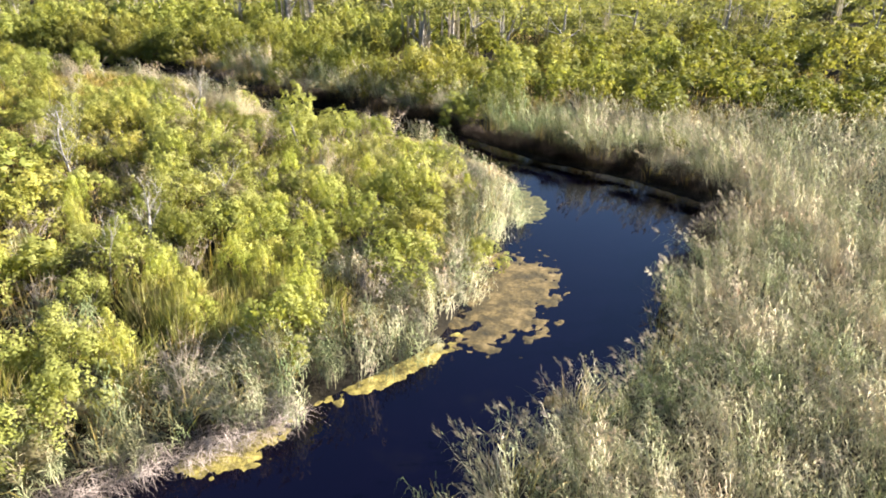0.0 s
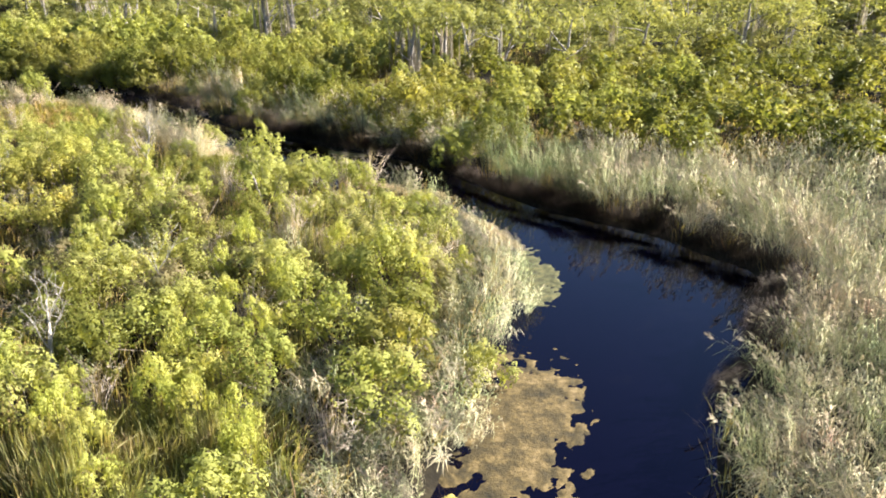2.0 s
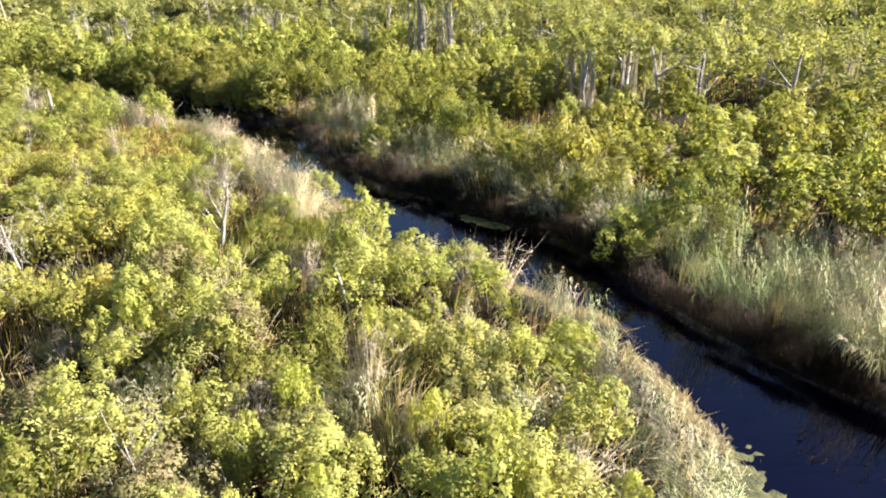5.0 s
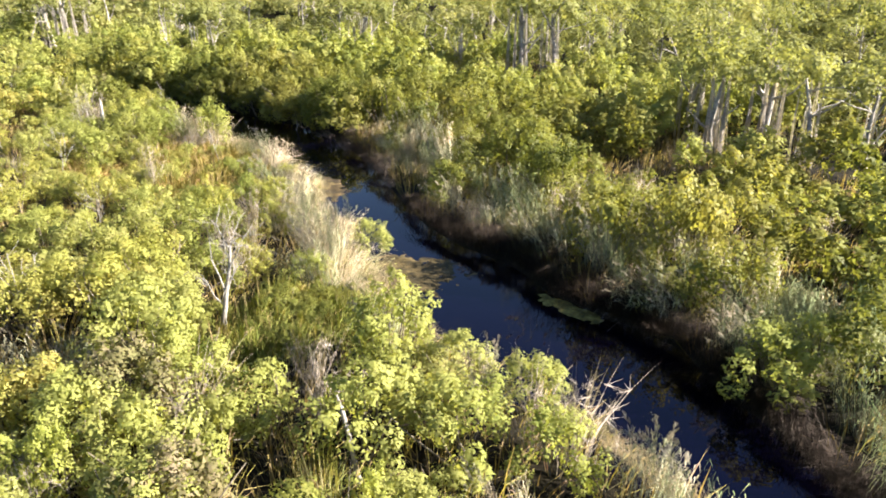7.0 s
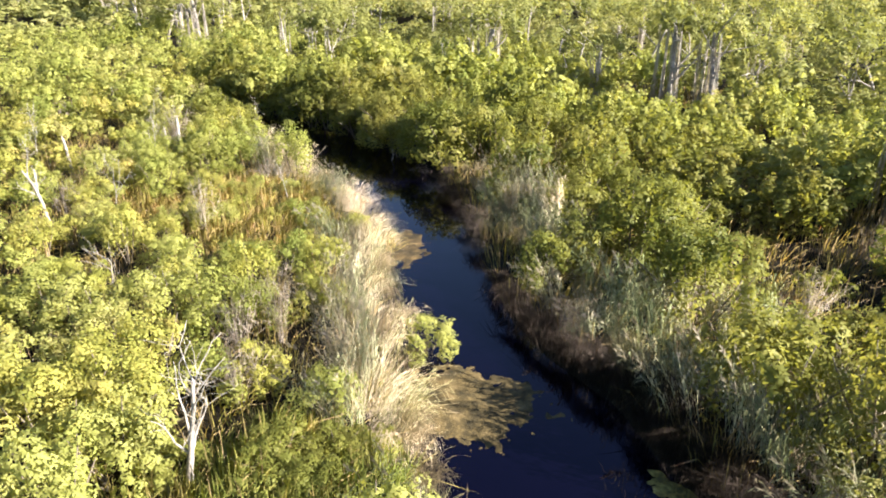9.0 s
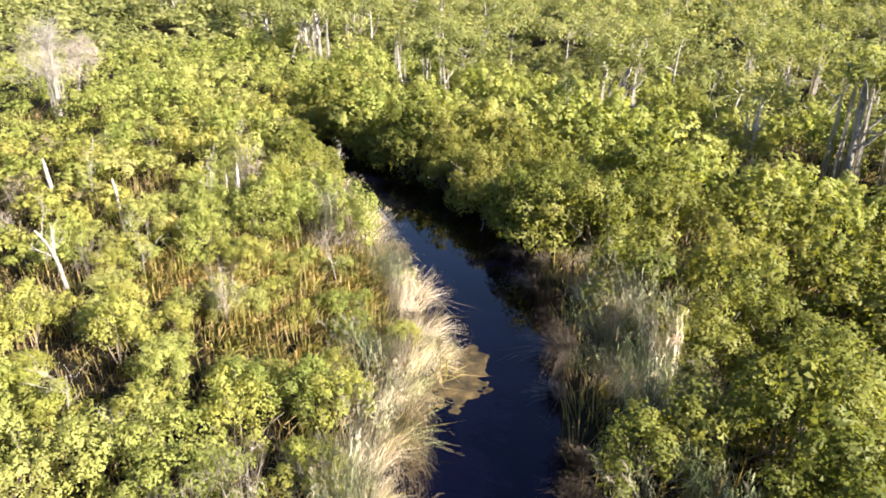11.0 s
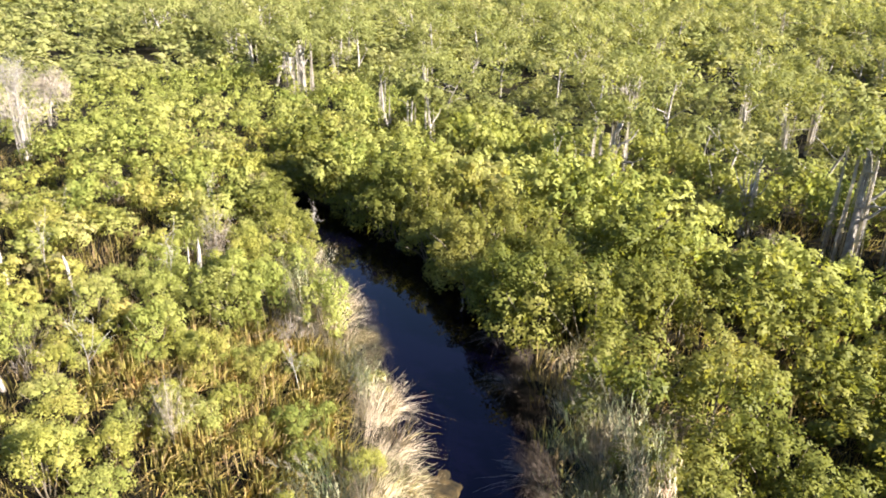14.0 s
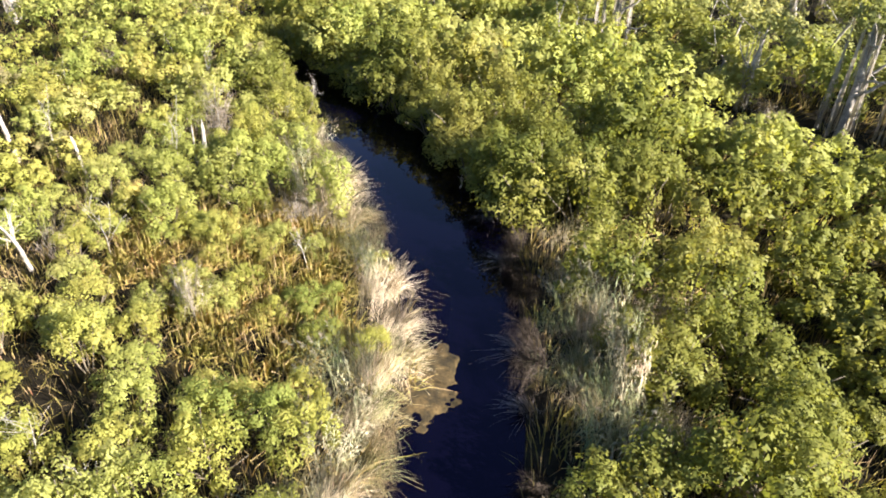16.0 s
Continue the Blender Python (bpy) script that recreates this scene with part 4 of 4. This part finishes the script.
float_mat(-6.6, 19.7, 1.9, 0.95, 33, MAT_GOLD, "golden algae mat floating along the muddy bank", 1)
float_mat(-1.7, 24.2, 2.6, 0.55, 41, MAT_GOLD, "yellow-brown algae mat edging the bank", 2)
float_mat(2.2, 29.3, 2.0, 4.0, -12, MAT, "large tan mat of matted algae in the river", 3)
float_mat(3.9, 39.9, 1.2, 2.5, 5, MAT_GREEN, "olive green algae fringe beside the reeds", 4)
float_mat(-14.5, 58.9, 2.5, 2.0, 30, MAT, "rounded brown algae mat with a crumbling edge", 5)
float_mat(-23.9, 67.9, 1.15, 2.2, 35, MAT_RUST, "rusty brown algae mat below the tussocks", 6)
float_mat(-6.6, 58.5, 1.7, 0.5, -22, MAT_GOLD, "thin golden algae strip under the shaded bank", 7)
float_mat(3.4, 22.1, 0.55, 0.4, 40, MAT, "small brown algae mat at the reed edge", 8)


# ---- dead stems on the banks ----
thatch_meshes = [soft_mesh("dead_thatch", facing(thatch(rng, 320, 1.5, 0.9, 1.0)), SHADED_DRY) for _ in range(5)]
fan_meshes = [soft_mesh("dead_fan", softened(a), BLEACHED) for a in fans]


pale_thatch = [soft_mesh("dead_thatch", softened(thatch(rng, 170, 1.5, 1.1, 0.6)), BLEACHED) for _ in range(4)]
straw_thatch = [soft_mesh("dead_thatch", facing(thatch(rng, 200, 1.5, 0.9, 0.8)), STRAW) for _ in range(3)]


def thatch_along(line, lo, hi, step, label, wide=1.0, meshes=thatch_meshes, inland=-0.05, tall=1.0):
    """Matted dead stems hanging over a bank line, between two of its corners."""
    n = 0
    for a, b in zip(line[lo:hi - 1], line[lo + 1:hi]):
        ln = float(np.hypot(*(b - a)))
        side = math.atan2(b[1] - a[1], b[0] - a[0]) + (math.pi / 2 if line is RIGHT else -math.pi / 2)
        for s in np.arange(step * 0.5, ln, step):
            if rng.uniform() < 0.18:
                continue
            x, y = a + (b - a) * s / ln
            ob = new("dead_thatch", meshes[n % len(meshes)])
            tagged(ob, label, "dead reeds", "dead reeds over the water")
            ob.matrix_basis = pose(x - inland * math.cos(side), y - inland * math.sin(side), 0.0, 0, 0, math.degrees(side) + rng.normal() * 12) @ Matrix.Diagonal((wide * rng.uniform(0.8, 1.2), 1.0, tall * rng.uniform(0.6, 1.4), 1))
            n += 1


def dead_fan(x, y, z, turn, size, k, label):
    ob = new("dead_fan", fan_meshes[k % 3])
    tagged(ob, label, "dead reeds", "fans of dead reeds")
    ob.matrix_basis = pose(x, y, z, 0, 0, turn) @ Matrix.Diagonal((size, size, size, 1))


# The right bank's stems use the darkened brown, shade under the reeds included.
thatch_along(RIGHT, 12, 31, 1.15, "brown dead reed stems matted over a bank, its shade put in their colour", 0.8)
# Inland row added so the bank's shade and its reflection come out dark.
thatch_along(RIGHT, 13, 30, 1.0, "added row of brown dead reeds behind the bank, darkened to carry its shade", 0.8, thatch_meshes, 0.7, 1.35)
thatch_along(RIGHT, 31, 36, 1.7, "dead stems hanging from the bank, darkened to carry its shade")
thatch_along(LEFT, 2, 6, 0.9, "pinkish dead stems lying on the muddy bank", 0.8, pale_thatch)
thatch_along(LEFT, 22, 37, 2.0, "pale straw stems matted on the low bank", 0.9, straw_thatch)
thatch_along(LEFT, 15, 22, 1.1, "tan dead reeds matted on the low bank", 0.8, straw_thatch)
for n, (x, y, z, turn, size) in enumerate([(-5.2, 59.2, 0.35, 235, 1.0), (-3.9, 58.9, 0.3, 235, 0.9), (-1.9, 58.6, 0.3, 225, 1.0), (-29.7, 77.9, 0.2, 240, 0.85), (-26.7, 75.5, 0.2, 235, 0.9), (-22.0, 71.6, 0.3, 225, 1.05), (-20.2, 69.4, 0.2, 225, 0.8)]):
    dead_fan(x, y, z, turn, size, n, "bleached fan of dead reed stems above dark water")
for n, (x, y, turn, size) in enumerate([(-9.7, 18.6, -60, 1.1), (-10.6, 18.0, -40, 1.2), (-8.9, 19.3, -70, 0.9), (-11.3, 17.4, -60, 1.0), (-5.2, 21.5, -50, 0.8)]):
    dead_fan(x, y, 0.0, turn, size, n, "heap of pinkish dead stems on the muddy bank")


# ---- trees ----
def tree(x, y, h, girth, seed, crown_r, roots=0, limbs=4, tilt=(0.0, 0.0), label="", puff_n=30, leaf=0.26, crown=True, bare=0, name="tree"):
    """A pale trunk with limbs, a crown of leafy tufts and, where wanted, a curtain of hanging roots or dead boughs."""
    r = np.random.default_rng(seed)
    z = max(0.0, float(ground_height(np.array([[x, y]]))[0])) - 0.25
    root = new(name)
    root.location = (x, y, z)
    tagged(root, label, "tree", "trees of the swamp")
    p, q = bough(r, (0, 0, 0), (tilt[0], tilt[1], 1), h * 0.8, girth, girth * 0.35, 0.07, 8)
    part("trunk", mesh_of("trunk", *tube(p, q, 8), BARK if crown or girth > 0.085 else DEADWOOD, True), root, "pale grey bark")
    wood = BARK if crown else DEADWOOD
    for k in range(limbs):
        s = 3 + int(r.integers(0, 5))
        a = r.uniform(0, 6.28)
        w = (math.cos(a), math.sin(a), r.uniform(0.35, 1.0) if crown else r.uniform(1.3, 2.8))
        b, c = bough(r, p[s], w, h * r.uniform(0.28, 0.45), q[s] * (0.6 if crown else 0.5), 0.02 if crown else 0.008, 0.16, 6, 0.03)
        limb = part("limb", mesh_of("limb", *tube(b, c, 5), wood, True), root)
        for _ in range(1 + 2 * bare):
            e = int(r.integers(2, 6))
            d, g = bough(r, b[e], r.normal(size=3) + np.array([0, 0, 0.8]), h * r.uniform(0.10, 0.22), c[e] * 0.6, 0.005, 0.22, 4)
            pieces = [tube(d, g, 3)]
            for _ in range(bare):
                o = int(r.integers(1, 4))
                d2, g2 = bough(r, d[o], r.normal(size=3) + np.array([0, 0, 0.6]), h * r.uniform(0.07, 0.13), g[o] * 0.6, 0.004, 0.25, 2)
                pieces.append(tube(d2, g2, 3))
            part("twig", mesh_of("twig", *join(pieces), wood, True), limb)
    if crown:
        v, f, n = shrub_crown(r, h * 0.40, crown_r, max(5, puff_n // 4), 6, 9, leaf * 0.78, leaf * 0.6, upright=0.72, slim=0.38, low=0.75, inner=32, loose=0.52)
        lift = np.array([p[-1][0], p[-1][1], h * 0.60])
        part("crown", soft_mesh("crown", (v + lift, f, n), TREE_LEAF), root)
    if bare >= 3:
        v, f, n = shrub_crown(r, h * 0.5, crown_r, 9, 7, 12 if bare == 3 else 34, 0.30 if bare == 3 else 0.5, 0.010 if bare == 3 else 0.026, slim=0.38, inner=0)
        part("twig_haze", soft_mesh("twig_haze", (v + np.array([p[-1][0], p[-1][1], h * 0.5]), f, n), HAZE), root, "haze of fine bleached twigs")
    if roots:
        n = roots
        a = r.uniform(0, 6.28, n)
        col = r.integers(0, 6, n)
        ca, cr = np.array([0.4, 2.3, 4.1, 5.4, 1.3, 3.2])[col], np.array([0.5, 1.6, 2.4, 3.4, 3.0, 4.0])[col] * girth
        cx, cy = cr * np.cos(ca) + r.normal(size=n) * girth * 0.2, cr * np.sin(ca) + r.normal(size=n) * girth * 0.2
        top = np.stack([p[-3][0] * 0.7 + cx, p[-3][1] * 0.7 + cy, h * r.uniform(0.45, 0.80, n)], 1)
        foot = top * np.array([[1.0, 1.0, 0]]) + r.normal(size=(n, 3)) * np.array([0.14, 0.14, 0]) + np.stack([np.zeros(n), np.zeros(n), top[:, 2] * r.choice([0.0, 0.0, 0.25], n)], 1)
        sd = unit(r.normal(size=(n, 3)) * np.array([1, 1, 0])) * 0.02
        v = np.stack([top - sd, top + sd, foot + sd, foot - sd], 1).reshape(-1, 3)
        b4 = np.arange(n)[:, None] * 4
        part("root_curtain", mesh_of("root_curtain", v, np.concatenate([b4 + [[0, 1, 2]], b4 + [[0, 2, 3]]]), ROOT), root, "grey hanging roots")
    return root


BIG = "pale-trunked swamp tree draped with grey hanging roots"
SLIM = "slender pale swamp tree with a thin green crown"
DEAD = "dead grey tree with bare forked branches"
tree(-21.7, 99.6, 9.6, 0.30, 1, 2.0, 130, 5, (0.05, 0), BIG, 44)
tree(-18.8, 100.8, 8.6, 0.28, 2, 2.2, 90, 4, (0.1, 0), BIG, 36)
tree(-39.3, 100.6, 8.0, 0.40, 3, 2.1, 120, 4, (0.1, 0), BIG, 36)
tree(-83.5, 102.5, 9.4, 0.40, 4, 3.0, 140, 5, (0.1, 0.0), BIG, 44, 0.34)
tree(-88.0, 104.0, 8.4, 0.30, 5, 3.2, 60, 4, (-0.1, 0), BIG, 36, 0.34)
tree(-94.0, 105.0, 8.0, 0.24, 6, 3.0, 0, 4, (0.15, 0), SLIM, 36, 0.34)
tree(-101.0, 106.0, 8.0, 0.26, 7, 3.0, 20, 4, (-0.2, 0), SLIM, 36, 0.34)
tree(-62.5, 98.5, 8.0, 0.16, 8, 1.5, 20, 2, (0, 0), SLIM, 12, 0.3)
tree(-58.0, 97.0, 6.6, 0.13, 9, 1.4, 26, 2, (0, 0), SLIM, 12, 0.3)
tree(-55.8, 97.6, 6.8, 0.13, 10, 1.4, 26, 2, (0.03, 0), SLIM, 12, 0.3)
tree(-31.0, 101.5, 7.0, 0.14, 11, 1.8, 0, 3, (0.2, 0), SLIM, 22)
tree(-28.0, 99.0, 7.2, 0.15, 12, 1.9, 50, 3, (0.05, 0), BIG, 24)
tree(-26.8, 106.6, 8.0, 0.17, 13, 1.6, 0, 2, (0.12, 0), SLIM, 14)
tree(2.4, 79.0, 7.4, 0.20, 14, 2.0, 40, 3, (0.0, 0), SLIM, 24)
tree(5.2, 78.0, 7.2, 0.18, 15, 2.0, 20, 3, (0.05, 0), SLIM, 24)
tree(-0.3, 81.5, 8.0, 0.28, 16, 2.5, 150, 4, (0.03, 0), BIG, 30)
tree(10.6, 80.0, 7.6, 0.20, 17, 2.4, 0, 4, (0.28, 0), SLIM, 22)
tree(-3.2, 80.5, 7.0, 0.26, 18, 2.2, 120, 3, (0.0, 0), BIG, 28)
tree(-4.8, 83.0, 7.4, 0.22, 25, 2.4, 60, 3, (0.0, 0), BIG, 28)
tree(19.5, 84.0, 7.6, 0.20, 19, 2.8, 0, 4, (0.1, 0), SLIM, 36)
tree(31.0, 88.0, 8.2, 0.24, 20, 3.0, 30, 4, (0.1, 0), SLIM, 40)


# a scattered stand of trees behind the marsh
stand = [tree(0, 0, 7.0, 0.14, 60 + k, 3.1, 30 if k % 2 else 0, 4, (0.06, 0.0), "slender pale-trunked tree with a rounded green crown", 34, 0.28) for k in range(7)]
tree_p = scatter(6.2, (-260, 30), (80, 330), 34, 260)
tree_p = tree_p[~open_ground(tree_p)]
ty = tree_p[:, 1] - tree_line(tree_p[:, 0])
tree_p = tree_p[(ty > 0) & (wave(tree_p, 5.0, 9.0) > -0.12)]
tree_p = tree_p[np.argsort(to_line(tree_p, FOCUS))][:300]
set_out(stand, [(n % 7, x, y, 0.1, rng.uniform(0, 6.28), s, s * rng.uniform(0.85, 1.1)) for n, ((x, y), s) in enumerate(zip(tree_p, rng.uniform(0.8, 1.2, len(tree_p)) + np.clip((to_line(tree_p, FOCUS) - 60) / 200, 0, 0.35)))])

tree(-22.4, 42.3, 4.6, 0.085, 41, 1.1, 0, 6, (0.05, 0.05), DEAD, crown=False, bare=2, name="dead_tree")
tree(-24.3, 46.4, 4.4, 0.085, 42, 1.1, 0, 6, (-0.08, 0.0), DEAD, crown=False, bare=2, name="dead_tree")
tree(-13.5, 30.9, 4.4, 0.085, 31, 1.1, 0, 6, (0.28, 0.08), DEAD, crown=False, bare=2, name="dead_tree")
tree(-17.9, 51.2, 5.0, 0.115, 32, 1.0, 0, 9, (-0.03, 0.03), DEAD, crown=False, bare=1, name="dead_tree")
tree(-40.2, 59.4, 4.4, 0.12, 33, 1.2, 0, 4, (0.0, 0.0), DEAD, crown=False, bare=2, name="dead_tree")
tree(-76.2, 70.2, 8.5, 0.20, 34, 3.4, 30, 12, (-0.03, 0.05), DEAD, crown=False, bare=5, name="dead_tree")
tree(-88.0, 75.5, 5.8, 0.14, 35, 1.5, 0, 9, (0.0, 0.1), DEAD, crown=False, bare=4, name="dead_tree")
tree(-40.4, 95.6, 5.4, 0.09, 36, 1.0, 0, 3, (0.08, 0), DEAD, crown=False, bare=0, name="dead_tree")
tree(-39.0, 96.2, 5.2, 0.08, 37, 1.0, 0, 2, (-0.06, 0), DEAD, crown=False, bare=0, name="dead_tree")
tree(-33.4, 79.0, 1.4, 0.05, 38, 0.6, 0, 3, (0.6, -0.5), "bare grey branch rising from the dark water", crown=False, bare=0, name="drowned_branch")
tree(-46.6, 78.6, 3.4, 0.06, 39, 0.8, 0, 6, (0.5, -0.2), "bare grey branch leaning over the river bend", crown=False, bare=1, name="drowned_branch")


saplings = [tree(0, 0, 3.6, 0.022, 80 + k, 1.0, 0, 5, (0.1, 0.05), "thin bare whitish sapling standing dead in brush", crown=False, bare=1, name="dead_sapling") for k in range(5)]
sap_p = scatter(8.0, (-60, 14), (-4, 80), 0, 26)
sk, _, sl = kinds(sap_p)
sap_p = sap_p[sl & np.isin(sk, ["s", "b"])]
set_out(saplings, [(n % 5, x, y, 0.1, rng.uniform(0, 6.28), s, s) for n, ((x, y), s) in enumerate(zip(sap_p, rng.uniform(0.8, 1.25, len(sap_p))))])


def stump(x, y, h, girth, seed, tilt):
    r = np.random.default_rng(seed)
    z = float(ground_height(np.array([[x, y]]))[0]) - 0.25
    p, q = bough(r, (0, 0, 0), (*tilt, 1), h, girth, girth * 0.55, 0.04, 7)
    q[-1] *= 0.35
    ob = new("tree_stump", mesh_of("tree_stump", *tube(p, q * r.uniform(0.85, 1.15, len(q)), 9), BARK, True))
    ob.location = (x, y, z)
    return tagged(ob, "bleached broken tree stump standing in brush", "stump", "stumps")


stump(-42.2, 69.0, 3.7, 0.15, 1, (0.02, 0.0))
stump(-43.8, 69.2, 2.7, 0.07, 2, (0.05, 0.0))
stump(-51.0, 62.3, 3.4, 0.16, 3, (-0.2, 0.1))
stump(-46.4, 64.3, 3.0, 0.12, 4, (0.0, 0.0))
stump(-1.4, 31.6, 2.2, 0.09, 5, (0.15, 0.0))
stump(-3.4, 33.1, 2.4, 0.08, 6, (0.05, 0.05))
stump(-9.5, 46.3, 2.8, 0.09, 7, (-0.2, 0.1))
